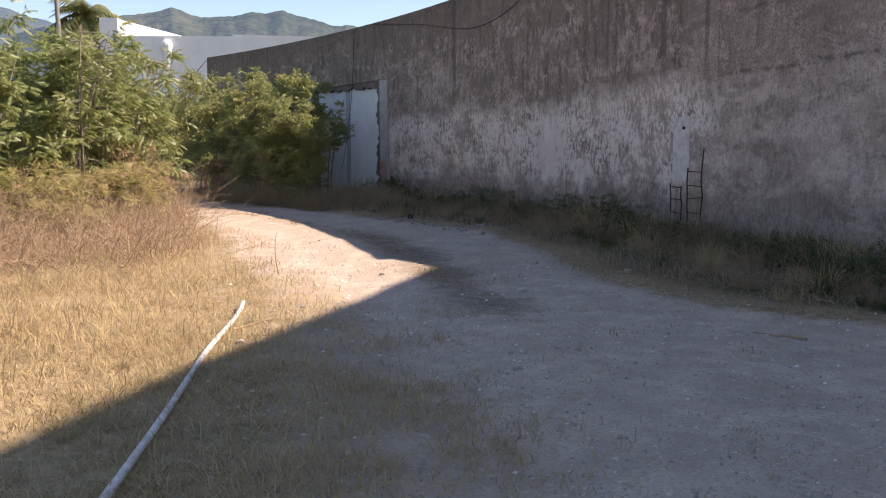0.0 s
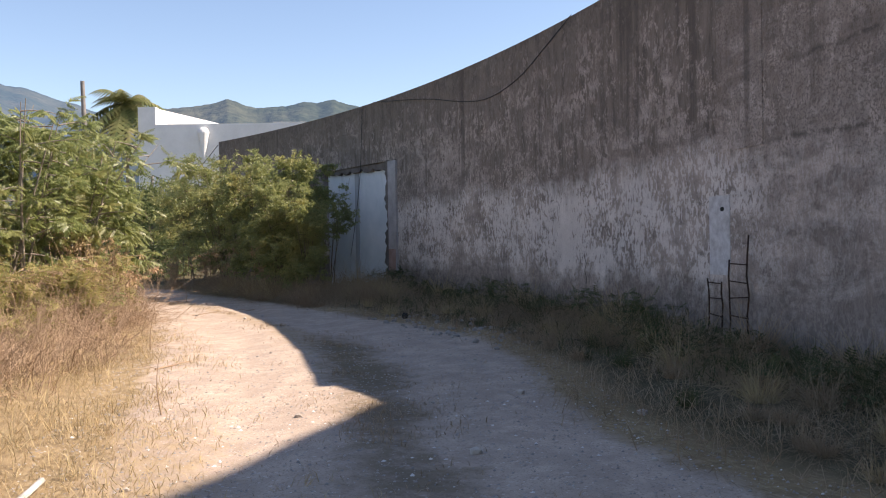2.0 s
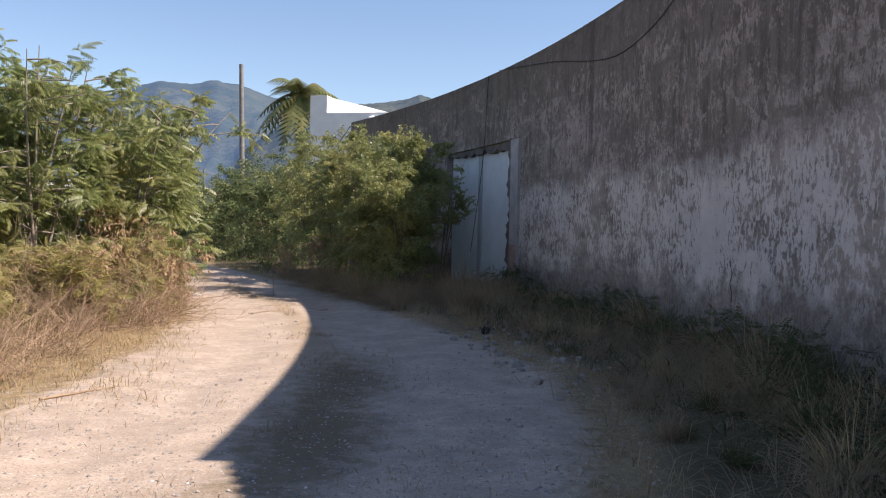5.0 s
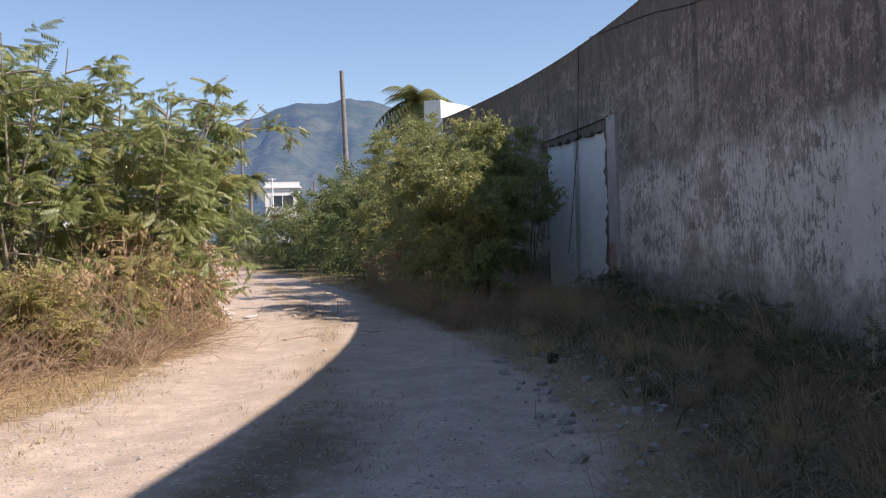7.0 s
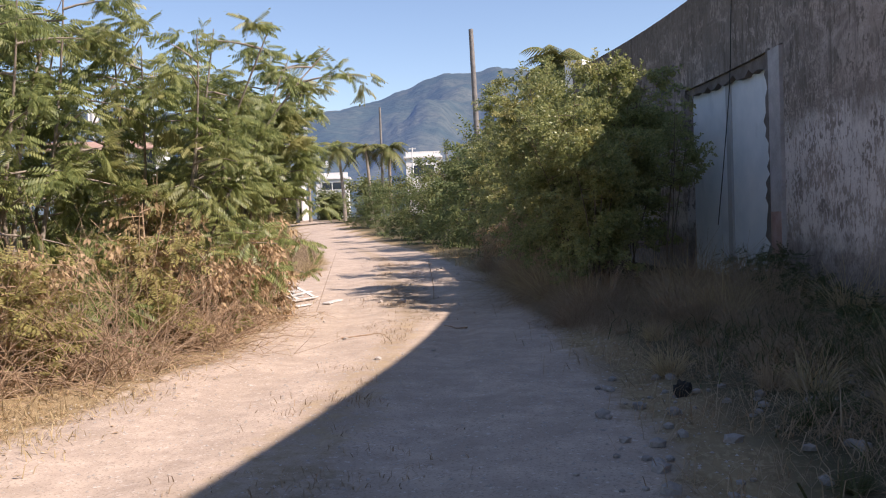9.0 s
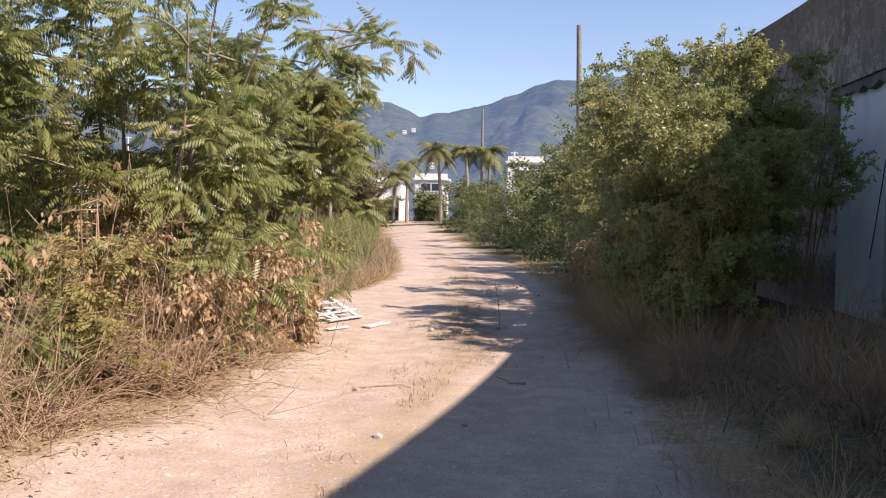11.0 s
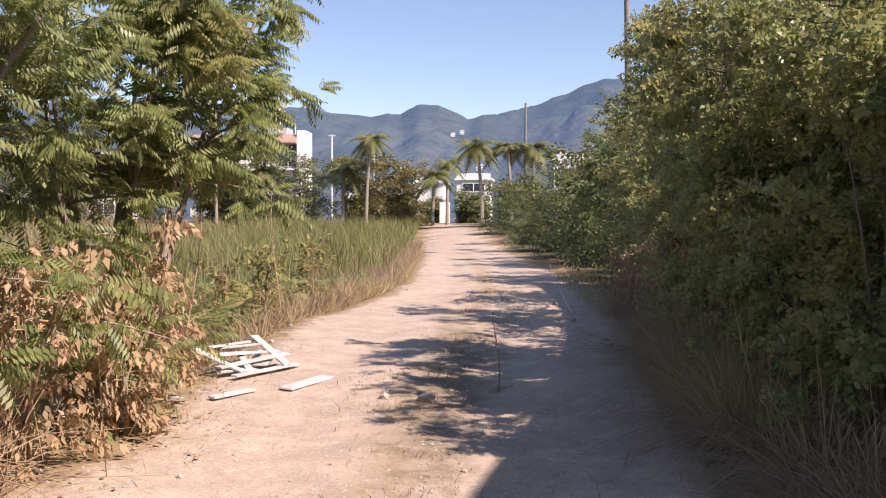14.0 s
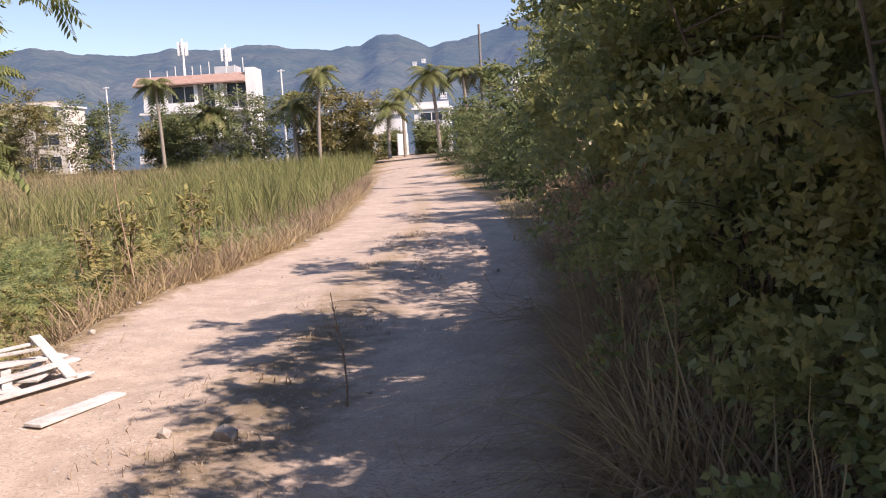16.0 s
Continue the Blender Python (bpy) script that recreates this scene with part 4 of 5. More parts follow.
BUSH_LABEL = "dense dark green bush with small leaves"
for i, (x, y, h, sp, st) in enumerate([(7.5, 23.7, 3.4, 1.0, 7), (7.75, 22.6, 2.8, 0.75, 6), (8.05, 24.8, 3.9, 0.8, 7), (7.3, 25.6, 3.9, 1.2, 7), (8.5, 27.2, 4.0, 1.2, 7), (6.9, 28.7, 4.2, 1.45, 7), (8.3, 29.4, 4.2, 1.6, 7), (6.5, 32.2, 4.3, 1.7, 7), (7.5, 34.5, 4.4, 1.9, 7), (5.4, 37.0, 4.2, 1.8, 7), (7.0, 40.0, 4.8, 2.2, 7),
                                          (3.9, 44.0, 4.0, 2.0, 7), (2.4, 50.0, 3.9, 2.1, 7), (5.0, 47.0, 4.9, 2.5, 7), (0.0, 57.0, 3.8, 2.3, 7), (3.0, 56.0, 4.7, 2.6, 7), (-2.8, 66.0, 3.8, 2.7, 6), (-7.3, 79.0, 3.5, 2.7, 6), (0.5, 68.0, 4.5, 3.0, 6)]):
    near = y < 36
    shrub("bush", (x, y, float(land(x, y))), h, sp, 200 + i, BUSH_LABEL, "bush", CLUMP if near else TUFT, M_LEAFDARK if near else M_LEAFFAR, stems=st, limbs=14, twigs=5, per=(6 if y < 24 else 5) if near else 3, wood=M_BUSHWOOD, thick=0.5, flat=0.15, size=(0.15 if y < 24 else 0.18) if near else 0.32,
          bare=0.16 if near else 0.03, loose=0.035 if near else 0.05, group="bushes along the wall", wands=20 if near else 12, reach=0.55 if near else 0.9, lean={0: (-0.3, 0.1), 3: (-0.8, 0.0), 5: (-0.6, -0.1)}.get(i, (0, 0)))
# slim sprays of the bush that reach in front of the gateway
shrub("bush", (8.95, 24.3, float(land(8.95, 24.3))), 3.2, 0.55, 240, "slim dark bush spreading flat sprays before the gateway", "bush", CLUMP, M_LEAFDARK, stems=4, limbs=5, twigs=4, per=4, wood=M_BUSHWOOD, thick=0.5, flat=0.5, size=0.14, bare=0.45, loose=0.03, group="bushes along the wall", wands=12, reach=0.6, lean=(0.25, -0.2))


def brush(x, y, r, h, n, seed, label, mat=None, name="dead_brush", thick=0.006, arch=0.4):
    """A tangle of thin arching dry stems."""
    rr = np.random.default_rng(seed)
    paths, fine = [], []
    for _ in range(n):
        a, q = rr.uniform(0, 6.283), r * math.sqrt(rr.random())
        p0 = np.array([math.cos(a) * q, math.sin(a) * q, -0.02])
        b, ln = rr.uniform(0, 6.283), h * rr.uniform(0.6, 1.7)
        el = rr.uniform(0.25, 1.35)
        d = np.array([math.cos(b) * math.cos(el), math.sin(b) * math.cos(el), math.sin(el)])
        t = np.linspace(0, 1, 5)[:, None]
        pts = p0 + d * ln * t - np.array([0, 0, arch * ln]) * t ** 2 + rr.normal(size=(5, 3)) * 0.02 * t
        pts[:, 2] = np.maximum(pts[:, 2], -0.02)
        paths.append((pts, thick * rr.uniform(0.5, 1.2) * (1 - 0.7 * t[:, 0])))
        for _ in range(2):
            k = rr.integers(1, 5)
            e = d + rr.normal(size=3) * 0.8
            s = pts[k][None] + e[None] * ln * 0.28 * np.linspace(0, 1, 3)[:, None]
            s[:, 2] = np.maximum(s[:, 2], 0.0)
            fine.append((s, thick * 0.5 * np.array([1, 0.7, 0.3])))
    o = new(name)
    part("stem_tangle", tube("stem_tangle", paths, mat or M_DEADWOOD, 3), None, o)["kind"] = "stuff"
    part("twig_tangle", tube("twig_tangle", fine, mat or M_DEADWOOD, 3), None, o)["kind"] = "stuff"
    o.location = (x, y, float(land(x, y)))
    return tagged(o, label, "dead brush", "heaps of dry brush")


for i, (x, y, r, h, n) in enumerate(((0.6, 12.6, 1.2, 0.75, 330), (2.0, 13.2, 0.8, 0.65, 220), (-0.9, 13.4, 1.2, 0.85, 300), (1.2, 11.4, 0.9, 0.5, 200), (-0.7, 11.6, 1.1, 0.6, 230), (2.4, 14.9, 0.6, 0.7, 160), (2.9, 17.9, 0.7, 1.0, 260), (1.8, 16.6, 0.9, 0.9, 280), (0.2, 15.6, 1.0, 0.9, 260), (3.3, 19.3, 0.4, 0.8, 160), (3.2, 20.6, 0.4, 0.7, 140), (0.9, 14.4, 1.0, 0.9, 260), (-2.6, 13.0, 1.2, 0.9, 240), (-2.4, 15.0, 1.2, 1.0, 220), (2.5, 17.4, 0.6, 0.7, 160))):
    brush(x, y, r, h, n, 500 + i, "heap of brown leafless brush beside the track")
for i, (x, y, r, h, n) in enumerate(((7.4, 24.0, 0.45, 0.45, 420), (7.9, 22.4, 0.55, 0.42, 420), (7.0, 25.3, 0.45, 0.5, 380), (8.2, 21.6, 0.6, 0.6, 380), (8.5, 22.4, 0.8, 0.7, 240), (8.3, 20.9, 0.7, 0.5, 220), (9.3, 22.2, 0.7, 0.8, 200), (6.7, 27.2, 0.4, 0.7, 160), (8.9, 19.6, 0.8, 0.5, 200), (9.2, 17.2, 0.7, 0.45, 220), (9.2, 12.6, 0.8, 0.42, 320), (9.0, 10.7, 0.7, 0.42, 300), (8.7, 9.0, 0.8, 0.4, 320), (8.1, 7.4, 0.8, 0.36, 280), (9.6, 14.6, 0.7, 0.42, 260), (7.4, 6.0, 0.7, 0.3, 240), (9.9, 20.6, 0.5, 0.5, 200))):
    brush(x, y, r, h, n, 530 + i, "arching dry brown stems in the shade of the wall", M_GRASSSTEM, thick=0.005, arch=0.8)


def tussock_arrays(seed, n, length, arch, width=0.0035):
    """A fountain of thin blades that rise from one foot and bend over."""
    q = np.random.default_rng(seed)
    a, el = q.uniform(0, 6.283, n), q.uniform(0.5, 1.5, n)
    ln = length * q.uniform(0.45, 1.15, n)
    d = np.stack([np.cos(a) * np.cos(el), np.sin(a) * np.cos(el), np.sin(el)], -1)
    r = length * 0.16 * np.sqrt(q.random(n))
    b = a + q.normal(size=n) * 0.8
    p0 = np.stack([np.cos(b) * r, np.sin(b) * r, 0 * r - 0.02], -1)
    t = np.linspace(0, 1, 6)
    bend = arch * q.uniform(0.5, 1.4, n) * ln
    P = p0[:, None] + d[:, None] * (ln[:, None] * t)[..., None]
    P[:, :, 2] -= bend[:, None] * t ** 2
    P[:, :, :2] += (d[:, None, :2] * (0.35 * bend[:, None] * t ** 2)[..., None]) + np.cumsum(q.normal(size=(n, 6, 2)) * 0.012, 1) * t[None, :, None]
    P[:, :, 2] = np.maximum(P[:, :, 2], -0.02)
    c = q.uniform(0, 6.283, n)
    s = np.stack([np.cos(c), np.sin(c), 0 * c], -1)[:, None] * (width * (1 - 0.8 * t))[None, :, None]
    V = np.stack([P - s, P + s], 2).reshape(-1, 3)
    k = (np.arange(n) * 12)[:, None] + np.arange(0, 10, 2)[None]
    F = np.stack([k, k + 1, k + 3, k + 2], -1).reshape(-1, 4)
    return V, F


TUSSOCKS = [(tussock_arrays(60 + k, n, ln, arch), mat, label, []) for k, (n, ln, arch, mat, label) in enumerate((
    (260, 0.75, 0.55, M_GRASSSTEM, "dry brown grass tussocks at the foot of the wall"), (300, 0.65, 0.75, M_GRASSSTEM, "drooping brown grass tussocks at the foot of the wall"), (220, 0.85, 0.6, M_GRASSDRY, "pale straw grass tussocks in the shade"),
    (260, 0.55, 0.5, M_GRASSDARK, "dark green weed tussocks at the foot of the wall"), (320, 0.9, 0.9, M_GRASSSTEM, "long drooping dry grass hanging over the verge")))]


def tussock(x, y, kind, size, turn):
    TUSSOCKS[kind][3].append(pose(x, y, float(land(x, y)), 0, 0, turn) @ Matrix.Scale(size, 4))


rr = np.random.default_rng(31)
for k in range(200):
    y = rr.uniform(4.0, 23.5)
    f = rr.random() ** 0.7
    x0, x1 = float(road_right(y)) + 0.55, float(wall_x(y)) - 0.25
    tussock(x0 + (x1 - x0) * f, y, int(rr.choice([0, 1, 2, 3, 3, 0, 1])), (0.4 + 0.95 * f) * rr.uniform(0.75, 1.2), rr.uniform(0, 360))
for k in range(70):
    y = rr.uniform(20.5, 31.0)
    tussock(float(road_right(y)) + rr.uniform(0.25, 1.5), y, int(rr.choice([0, 1, 4, 4])), rr.uniform(0.7, 1.3), rr.uniform(0, 360))
for x, y, kind, size in ((7.98, 17.4, 2, 0.75), (8.9, 11.2, 2, 1.0), (8.6, 10.2, 2, 0.95), (8.3, 9.4, 1, 1.0), (9.3, 12.1, 2, 0.9), (8.9, 19.0, 1, 1.2), (9.4, 21.4, 0, 1.3), (9.8, 22.6, 0, 1.3), (9.0, 22.6, 4, 1.3), (8.6, 21.6, 4, 1.2)):
    tussock(x, y, kind, size, 40 * x)
for k in range(26):
    y = rr.uniform(20.8, 27.5)
    tussock(float(road_right(y)) + rr.uniform(0.3, 0.75), y, int(rr.choice([4, 4, 0, 2])), rr.uniform(1.1, 1.7), rr.uniform(0, 360))
for k in range(26):
    y = rr.uniform(20.0, 23.4)
    tussock(rr.uniform(8.3, 9.9), y, int(rr.choice([0, 0, 4, 2])), rr.uniform(1.0, 1.6), rr.uniform(0, 360))
for (V, F), mat, label, spots in TUSSOCKS:
    many = [V @ np.array(m.to_3x3()).T + np.array(m.translation) for m in spots]
    faces = np.concatenate([F + k * len(V) for k in range(len(spots))])
    tagged(new("grass_tussocks", mesh_from("grass_tussocks", np.concatenate(many), faces, mat)), label, "grass", kind="stuff")


# ---- grass ----
def mottle(x, y, scale, seed):
    """Smooth random values from 0 to 1 over the ground."""
    x, y = x * scale + seed * 17.3, y * scale - seed * 9.1
    xi, yi = np.floor(x), np.floor(y)
    fx, fy = x - xi, y - yi
    fx, fy = fx * fx * (3 - 2 * fx), fy * fy * (3 - 2 * fy)

    def h(a, b):
        v = np.sin(a * 127.1 + b * 311.7 + seed) * 43758.5453
        return v - np.floor(v)

    return (h(xi, yi) * (1 - fx) + h(xi + 1, yi) * fx) * (1 - fy) + (h(xi, yi + 1) * (1 - fx) + h(xi + 1, yi + 1) * fx) * fy


def grass(name, n, where, height, mat, label, seed, lean=0.5, width=0.006, keep=None):
    """Loose blades over a stretch of ground; where(rng, n) gives the x and y of their feet."""
    rr = np.random.default_rng(seed)
    x, y = where(rr, n)
    clump = mottle(x, y, 1.3, seed) + mottle(x, y, 4.7, seed + 3) * 0.8 - 0.9
    ok = rr.random(len(x)) < np.clip(0.45 + clump * 1.2, 0.03, 1)
    if keep is not None:
        ok &= keep(x, y, rr)
    x, y = x[ok], y[ok]
    n = len(x)
    z = land(x, y) - 0.01
    h = height * rr.uniform(0.35, 1.2, n) * (0.75 + 0.5 * np.clip(clump[ok] + 0.3, 0, 1))
    a = rr.uniform(0, 6.283, n)
    tilt = lean * rr.uniform(0.1, 1.5, n)
    d = np.stack([np.cos(a) * np.sin(tilt), np.sin(a) * np.sin(tilt), np.cos(tilt)], -1)
    b = rr.uniform(0, 6.283, n)
    s = np.stack([np.cos(b), np.sin(b), 0 * b], -1) * (width * rr.uniform(0.6, 1.4, n))[:, None]
    p = np.stack([x, y, z], -1)
    m = p + d * (h * 0.55)[:, None]
    t = p + d * h[:, None] + np.stack([np.cos(a), np.sin(a), -0.6 + 0 * a], -1) * (h * 0.28 * lean)[:, None]
    V = np.stack([p - s, p + s, m + s * 0.8, m - s * 0.8, t], 1).reshape(-1, 3)
    k = (np.arange(n) * 5)[:, None]
    F = np.concatenate([k + [[0, 1, 2]], k + [[0, 2, 3]], k + [[3, 2, 4]]], 0)
    return tagged(new(name, mesh_from(name, V, F, mat)), label, "grass", kind="stuff")


def area(x0, x1, y0, y1):
    return lambda rr, n: (rr.uniform(x0, x1, n), rr.uniform(y0, y1, n))


def off_left(m=0.2):
    return lambda x, y, rr: x < road_left(y) + m + rr.normal(size=len(x)) * 0.35


def off_right(m=0.0):
    return lambda x, y, rr: (x > road_right(y) + m + rr.normal(size=len(x)) * 0.3) & (x < wall_x(y) - 0.05)


grass("dry_grass", 150000, area(-4.5, 4.2, 2.0, 17), 0.13, M_GRASSDRY, "trampled straw-coloured grass beside the track", 1, 1.25, 0.0028, off_left(0.55))
grass("dry_grass", 40000, area(-5, 3.6, 5, 17), 0.32, M_GRASSDRY, "tall dry grass stalks beside the track", 2, 0.8, 0.003, off_left(-0.6))
grass("dry_grass", 130000, area(-2, 4.6, -1, 6.5), 0.065, M_GRASSOLIVE, "short olive grass at the edge of the gravel", 3, 1.3, 0.0018, lambda x, y, rr: (x < road_left(y) + 1.3 + rr.normal(size=len(x)) * 0.8) & (mottle(x, y, 1.1, 8) + 0.6 * mottle(x, y, 3.9, 9) > 0.75))
grass("dry_grass", 90000, area(-0.5, 7.5, 0.5, 11), 0.05, M_GRASSSTEM, "thin trampled grass scattered over the gravel", 14, 1.55, 0.0022, lambda x, y, rr: (mottle(x, y, 0.7, 18) + 0.8 * mottle(x, y, 2.3, 19) > 0.98) & (x < road_right(y) + 0.5))
grass("dry_grass", 90000, area(-2.5, 3.2, 3.0, 10.5), 0.17, M_GRASSDRY, "flattened straw beside the track", 17, 1.5, 0.0026, off_left(0.35))
grass("dry_grass", 60000, area(-0.6, 4.0, 1.6, 7.0), 0.12, M_GRASSDRY, "brown grass tufts in the shade beside the pipe", 15, 0.95, 0.0026, lambda x, y, rr: (x < road_left(y) + 1.3 + rr.normal(size=len(x)) * 0.4) & (mottle(x, y, 1.6, 28) > 0.3))
grass("dry_grass", 16000, area(1.5, 4.6, 16, 26), 0.15, M_GRASSDRY, "straw litter under the shrubs", 4, 1.4, 0.003, off_left(0.1))
grass("dry_grass", 40000, lambda rr, n: ((lambda y: ((road_left(y) * 0.45 + road_right(y) * 0.55) + rr.normal(size=n) * 0.36, y))(rr.uniform(5, 40, n))), 0.09, M_GRASSSTEM, "thin dry grass on the crown of the track", 5, 1.1, 0.0028,
      lambda x, y, rr: mottle(x, y, 0.8, 4) + mottle(x, y, 2.7, 5) > 0.95)
grass("dry_grass", 105000, area(5.6, 11, 1.5, 24.5), 0.30, M_GRASSSTEM, "dry tangled grass along the foot of the wall", 6, 1.2, 0.0028, off_right(0.25))
grass("green_weeds", 26000, area(7.6, 11, 2.0, 24), 0.28, M_GRASSDARK, "dark green weeds along the foot of the wall", 7, 0.9, 0.006, off_right(1.1))
grass("dry_grass", 9000, area(2.5, 8, 24, 46), 0.35, M_GRASSDRY, "pale dry grass under the bushes", 8, 0.8, 0.006, lambda x, y, rr: (x > road_right(y) - 0.1) & (x < road_right(y) + 0.9))
grass("field_grass", 17000, area(-16, 1.5, 24.8, 42), 0.7, M_GRASSGREEN, "tall green weeds filling the low field", 9, 0.45, 0.011, lambda x, y, rr: x < road_left(y) - 0.75 - rr.random(len(x)) * 0.6)
grass("dry_grass", 40000, lambda rr, n: ((lambda y: (road_left(y) - 0.35 - np.abs(rr.normal(size=n)) * 1.4, y))(rr.uniform(26.5, 66, n))), 0.7, M_GRASSSTEM, "tall straw grass on the field bank", 10, 0.5, 0.0065)
grass("dry_grass", 26000, lambda rr, n: ((lambda y: (road_left(y) - 0.2 - np.abs(rr.normal(size=n)) * 0.8, y))(rr.uniform(26.5, 50, n))), 0.5, M_GRASSDRY, "pale straw grass at the edge of the field bank", 13, 0.8, 0.005)
grass("field_reeds", 90000, area(-60, 0, 42, 92), 1.55, M_GRASSGREEN, "green reeds over the far part of the field", 11, 0.4, 0.017, lambda x, y, rr: (x < road_left(y) - 1.2) & (x > road_left(y) - 17 + rr.normal(size=len(x)) * 2.5))
grass("field_grass", 60000, area(-70, -8, 40, 88), 1.1, M_GRASSOLIVE, "dull olive grass over the far part of the field", 16, 0.5, 0.018, lambda x, y, rr: x < road_left(y) - 12)
grass("field_grass", 16000, area(-45, -14, 22, 42), 0.9, M_GRASSOLIVE, "weedy green growth over the low field", 12, 0.5, 0.025)
for i, (x, y, h, sp) in enumerate(((0.1, 29.6, 1.9, 0.5), (0.4, 30.8, 1.8, 0.4), (-1.2, 30.4, 1.7, 0.5), (-2.4, 28.6, 1.2, 0.6), (-4.5, 29.5, 1.1, 0.8), (-3.2, 27.0, 1.0, 0.8), (-6.5, 28.0, 1.1, 0.9), (-1.4, 26.6, 0.9, 0.7))):
    shrub("field_weed", (x, y, float(land(x, y))), h, sp, 600 + i, "leafy green weed standing in the field", "weed", BROAD, M_LEAFYELLOW, stems=6, limbs=6, twigs=4, per=2, size=0.13, bare=0.2, wood=M_GRASSSTEM, group="weeds in the field")


def scatter(name, n, where, size, leaf, mat, label, category, seed, low, high, keep=None, flat=0.4):
    """Loose leaves or sprigs between two heights over a stretch of ground."""
    q = np.random.default_rng(seed)
    x, y = where(q, n)
    ok = q.random(n) < np.clip(0.3 + 1.4 * (mottle(x, y, 0.9, seed) * 0.6 + mottle(x, y, 2.6, seed + 1) * 0.5 - 0.3), 0.05, 1)
    if keep is not None:
        ok &= keep(x, y, q)
    x, y = x[ok], y[ok]
    top = low + (high - low) * (0.5 + 0.8 * (mottle(x, y, 0.7, seed + 2) - 0.5))
    z = land(x, y) + low + (top - low) * np.sqrt(q.random(len(x)))
    d = q.normal(size=(len(x), 3)) * np.array([1, 1, 0.5 if high > 0.1 else 0.06])
    V, F = spread_arrays(*leaf, np.stack([x, y, z], -1), d, size * q.uniform(0.6, 1.3, len(x)), q, flat)
    return tagged(new(name, mesh_from(name, V, F, mat)), label, category, kind="stuff")


scatter("field_weeds", 15000, area(-13, 1.2, 24.8, 36), 0.24, SPRIG, M_LEAFYELLOW, "leafy yellow-green weeds in the low field", "weeds", 21, 0.1, 0.95, lambda x, y, q: x < road_left(y) - 0.9)
scatter("field_weeds", 34000, area(-15, 1.0, 25.0, 38), 0.24, SPRIG, M_LEAF, "leafy green weeds in the low field", "weeds", 22, 0.1, 0.95, lambda x, y, q: x < road_left(y) - 1.3)
scatter("leaf_litter", 12000, area(-1, 4.3, 14.5, 26), 0.055, BROAD, M_LEAFDRY, "dry fallen leaves below the trees", "leaf litter", 23, 0.005, 0.03, lambda x, y, q: x < road_left(y) + 0.25 + q.normal(size=len(x)) * 0.25, 0.95)
scatter("wall_weeds", 2800, lambda q, n: ((lambda y: (wall_x(y) - 0.15 - np.minimum(np.abs(q.normal(size=n)), 1.6) * 0.45, y))(q.uniform(11, 23.5, n))), 0.16, SPRIG, M_GRASSDARK, "dark green weeds growing against the wall", "weeds", 24, 0.03, 0.75)
scatter("wall_weeds", 1600, lambda q, n: ((lambda y: (wall_x(y) - 0.2 - np.minimum(np.abs(q.normal(size=n)), 1.6) * 0.7, y))(q.uniform(3.5, 11, n))), 0.15, SPRIG, M_GRASSDARK, "dark green weeds growing against the wall", "weeds", 25, 0.03, 0.5)


# ---- small things on the ground ----
P0 = [(0.30, 3.4), (0.75, 4.55), (1.2, 5.7), (1.6, 6.75), (1.85, 7.35), (2.0, 7.75)]
cable("pipe", [(x, y, float(land(x, y)) + 0.035 + 0.02 * (i == 5)) for i, (x, y) in enumerate(P0)], 0.021, "long white plastic pipe lying in the grass", M_PIPE)["category"] = "pipe"


def stone(x, y, r, seed, label="pale broken stone on the track", mat=None):
    rr = np.random.default_rng(seed)
    b = bmesh.new()
    bmesh.ops.create_icosphere(b, subdivisions=1, radius=1)
    for v in b.verts:
        v.co *= rr.uniform(0.7, 1.15)
        v.co = Vector((v.co.x * r, v.co.y * r * 0.8, max(v.co.z, -0.45) * r * 0.7))
    o = part("stone", b, mat or M_STONE)
    o.location = (x, y, float(land(x, y)) + r * 0.28)
    return tagged(o, label, "stone", "stones on the track")


stone(4.72, 23.84, 0.085, 1)
rr = np.random.default_rng(77)
for i in range(70):
    y = rr.uniform(2.5, 34)
    x = rr.uniform(float(road_left(y)) - 0.4, float(road_right(y)) + 0.6)
    stone(x, y, float(rr.choice([0.02, 0.025, 0.03, 0.04, 0.055])), 700 + i)
for i in range(150):
    stone(rr.uniform(7.35, 9.4), rr.uniform(11.8, 17.4), float(rr.choice([0.02, 0.025, 0.03, 0.035, 0.045, 0.06])), 800 + i, "grey rubble lump beside the track", M_RUBBLE)


def pebbles(seed, n, y0, y1, small, large, mat, label):
    q = np.random.default_rng(seed)
    y = q.uniform(y0, y1, n)
    x = road_left(y) - 0.5 + (road_right(y) - road_left(y) + 1.0) * q.random(n)
    tv = np.array([(1, 0, 0), (0, 1, 0), (-1, 0, 0), (0, -1, 0), (0, 0, 0.7)]) * np.array([1, 0.8, 1])
    tf = np.array([(0, 1, 4), (1, 2, 4), (2, 3, 4), (3, 0, 4)])
    r = small + (large - small) * q.random(n) ** 2
    V = np.stack([x, y, land(x, y) + 0.001], -1)[:, None] + tv[None] * r[:, None, None] * q.uniform(0.6, 1.3, (n, 5, 1))
    F = tf[None] + (np.arange(n) * 5)[:, None, None]
    tagged(new("gravel", mesh_from("gravel", V.reshape(-1, 3), F.reshape(-1, 3), mat)), label, "gravel", kind="stuff")


pebbles(9, 18000, 1.5, 30, 0.004, 0.016, M_STONE, "loose fine gravel scattered over the track")
pebbles(10, 500, 1.5, 10, 0.005, 0.02, M_CHIP, "white stone chips and litter over the gravel")
pebbles(11, 6000, 1.5, 14, 0.005, 0.018, M_RUBBLE, "dark grit scattered over the gravel")


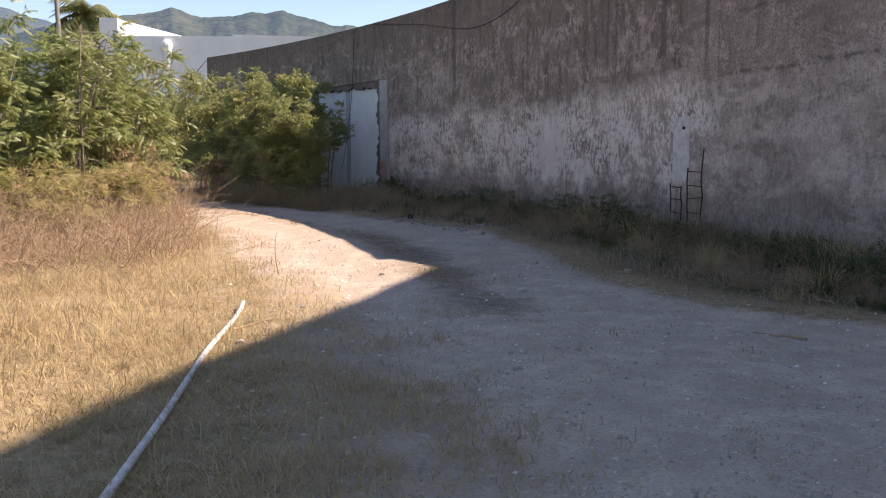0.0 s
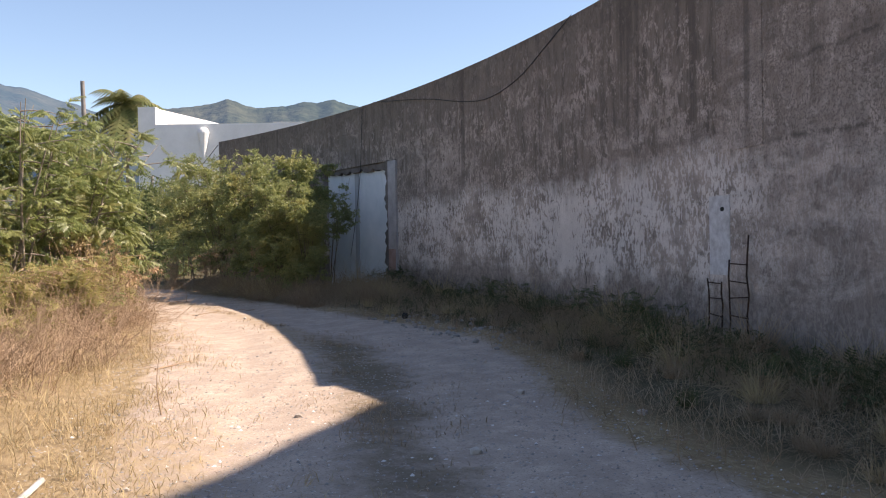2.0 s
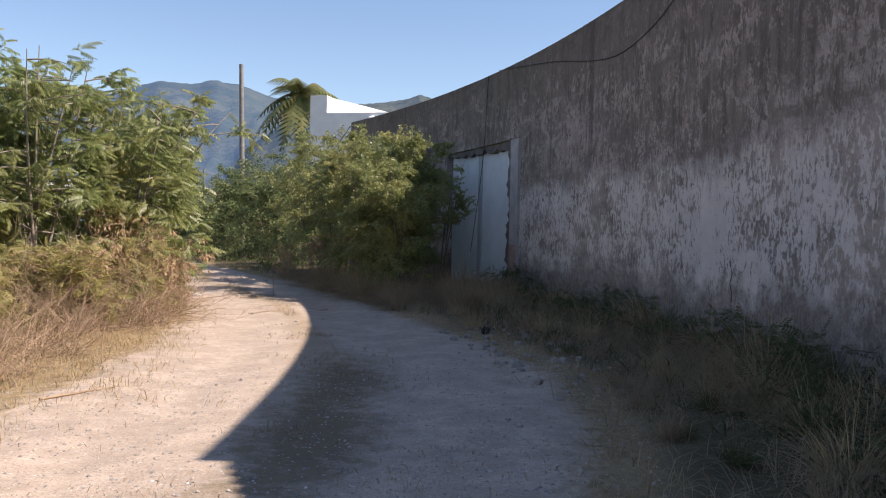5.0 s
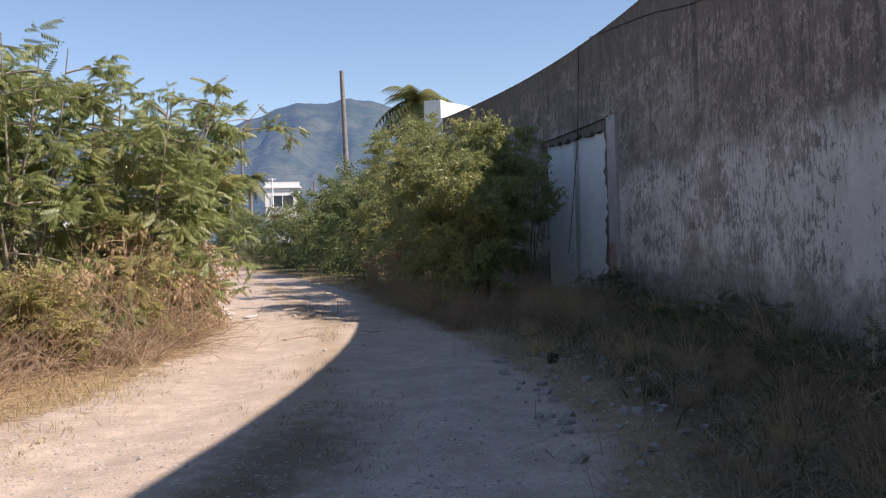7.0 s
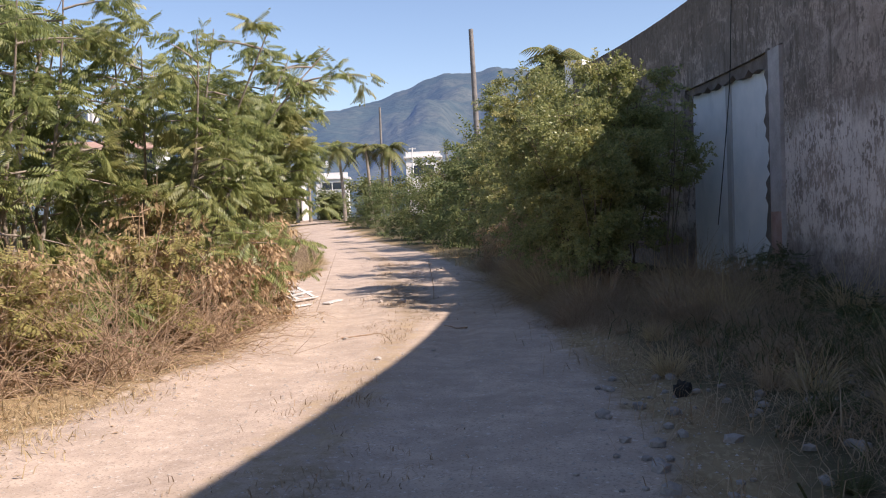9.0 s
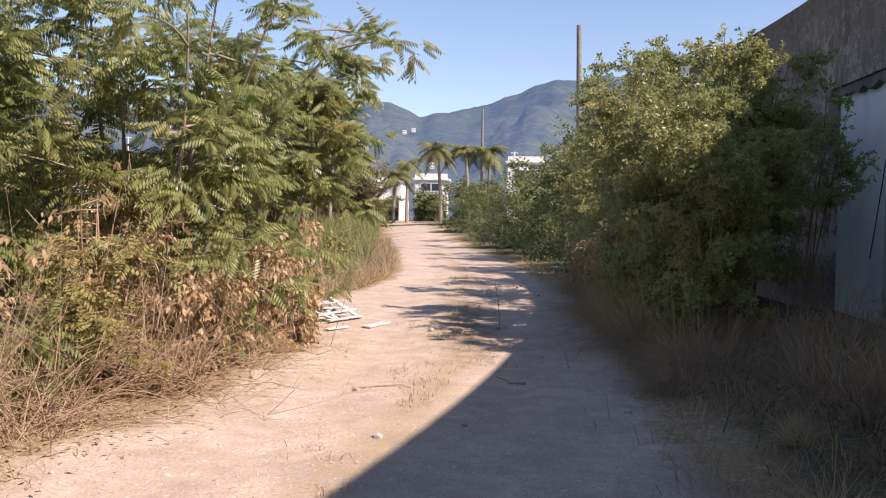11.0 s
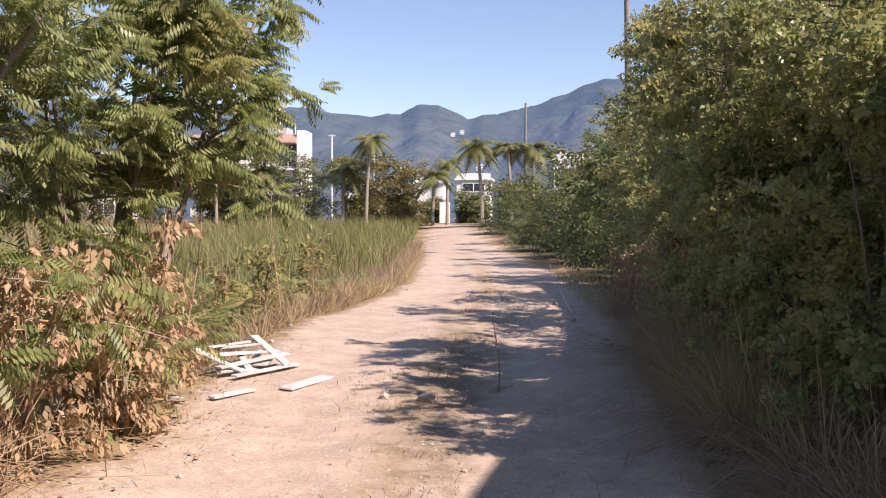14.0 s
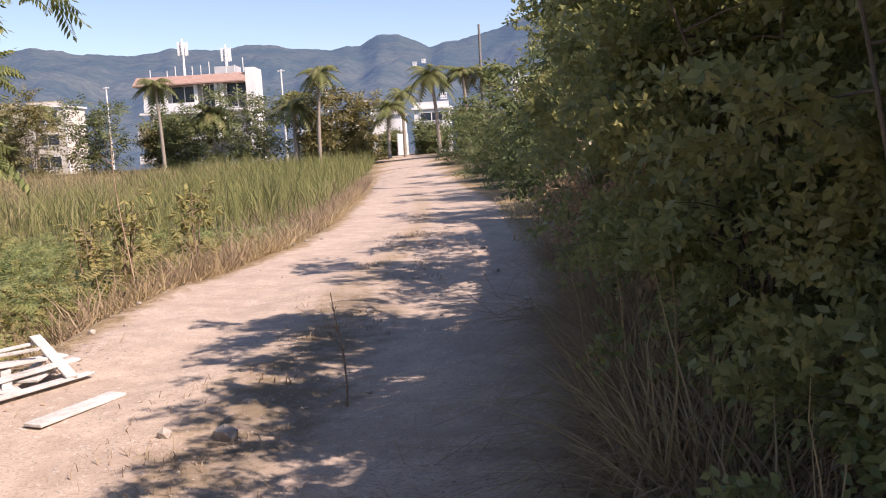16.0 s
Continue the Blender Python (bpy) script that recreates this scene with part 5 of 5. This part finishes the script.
def board(parent, ln, w, t, m, label=""):
    b = bmesh.new()
    box(b, -ln / 2, ln / 2, -w / 2, w / 2, -t / 2, t / 2, bevel=0.004)
    o = part("plank", b, M_TIMBER, parent, label)
    o.matrix_local = m
    return o


wreck = new("broken_crate")
wreck.matrix_world = pose(2.68, 24.62, float(land(2.68, 24.62)), 0, 0, 75) @ Matrix.Scale(0.8, 4)
for ln, w, x, y, z, ry, rz in ((1.1, 0.10, 0.0, -0.33, 0.05, 1, 3), (1.05, 0.12, 0.0, -0.12, 0.14, -2, -4), (1.0, 0.17, 0.05, 0.12, 0.2, 3, -8), (1.15, 0.06, 0.0, 0.36, 0.28, 1, 2), (0.8, 0.10, 0.4, 0.0, 0.2, -20, 76), (0.72, 0.09, -0.4, 0.05, 0.18, -18, 100),
                                   (0.6, 0.08, -0.05, 0.0, 0.14, -12, 58), (0.5, 0.2, 0.2, -0.05, 0.09, 0, 35), (0.45, 0.14, -0.3, -0.15, 0.07, 3, -20), (0.55, 0.06, 0.1, 0.2, 0.27, 5, 130), (0.4, 0.07, 0.45, 0.25, 0.12, -6, 30)):
    board(wreck, ln, w, 0.025, pose(x, y, z, 0, ry, rz))
tagged(wreck, "heap of broken whitish wooden planks at the track edge", "wood debris")
for x, y, ln, w, rz in ((3.5, 24.23, 0.72, 0.13, 86), (3.2, 23.5, 0.45, 0.08, 75), (2.6, 23.2, 0.6, 0.06, 20)):
    b = bmesh.new()
    box(b, -ln / 2, ln / 2, -w / 2, w / 2, 0, 0.02, bevel=0.004)
    o = part("loose_plank", b, M_TIMBER)
    o.matrix_world = pose(x, y, float(land(x, y)) + 0.012, 2, 1.5, rz)
    tagged(o, "loose weathered plank lying on the sand", "plank", "loose planks")


def sapling(x, y, h, seed, label, r=0.008, leaves=0):
    q = np.random.default_rng(seed)
    o = new("dry_sapling")
    t = np.linspace(0, 1, 7)
    st = np.stack([0.06 * h * np.sin(t * 3 + seed), 0.05 * h * t, h * t - 0.02], -1)
    paths = [(st, r * (1 - 0.7 * t))]
    for k in range(6):
        i = int(q.integers(1, 6))
        e = np.array([q.normal(), q.normal(), 0.7]) * 0.09 * h
        paths.append((st[i] + e * np.linspace(0, 1, 3)[:, None], r * 0.4 * np.array([1, 0.7, 0.4])))
    part("stem", tube("stem", paths, M_DEADWOOD, 5), None, o)
    o.location = (x, y, float(land(x, y)))
    return tagged(o, label, "sapling")


sapling(5.11, 24.5, 0.7, 1, "bare dry sapling on the crown of the track")
sapling(1.05, 28.25, 2.1, 2, "thin bare sapling at the field bank", 0.012)
sapling(2.9, 9.6, 0.5, 3, "thin dry stalk beside the track")
sapling(3.3, 14.2, 0.6, 4, "thin dry stalk beside the track")
sapling(2.2, 24.4, 1.6, 5, "leaning dry branch by the broken planks", 0.014)

# crumpled black bag and fallen twigs
q = np.random.default_rng(12)
b = bmesh.new()
bmesh.ops.create_icosphere(b, subdivisions=3, radius=1)
for v in b.verts:
    k = 1 + 0.16 * math.sin(7 * v.co.x + 4 * v.co.z) + 0.12 * math.sin(11 * v.co.y - 5 * v.co.x) + q.normal() * 0.05
    v.co = Vector((v.co.x * 0.06 * k, v.co.y * 0.05 * k, max(v.co.z, -0.5) * 0.075 * k))
o = part("rubbish_bag", b, M_TYRE)
o.location = (7.96, 16.6, float(land(7.96, 16.6)) + 0.033)
tagged(o, "small crumpled black plastic bag beside the track", "rubbish bag")
for i, (x, y, ln, az) in enumerate(((1.9, 6.9, 0.5, 20), (3.4, 12.6, 0.8, 50), (5.9, 20.8, 0.4, 140), (4.9, 20.1, 0.5, 10), (6.6, 5.2, 0.5, 70), (5.2, 4.4, 0.4, 110), (3.0, 22.2, 0.6, 30))):
    q = np.random.default_rng(900 + i)
    t = np.linspace(-0.5, 0.5, 6)
    pts = np.stack([x + ln * t * math.cos(radians(az)), y + ln * t * math.sin(radians(az)), 0 * t], -1) + q.normal(size=(6, 3)) * [0.015, 0.015, 0.004]
    pts[:, 2] += land(pts[:, 0], pts[:, 1]) + 0.012
    o = part("twig", tube("twig", [(pts, np.linspace(0.011, 0.004, 6))], M_DEADWOOD), None)
    tagged(o, "fallen dry twig on the track", "twig", "fallen twigs")
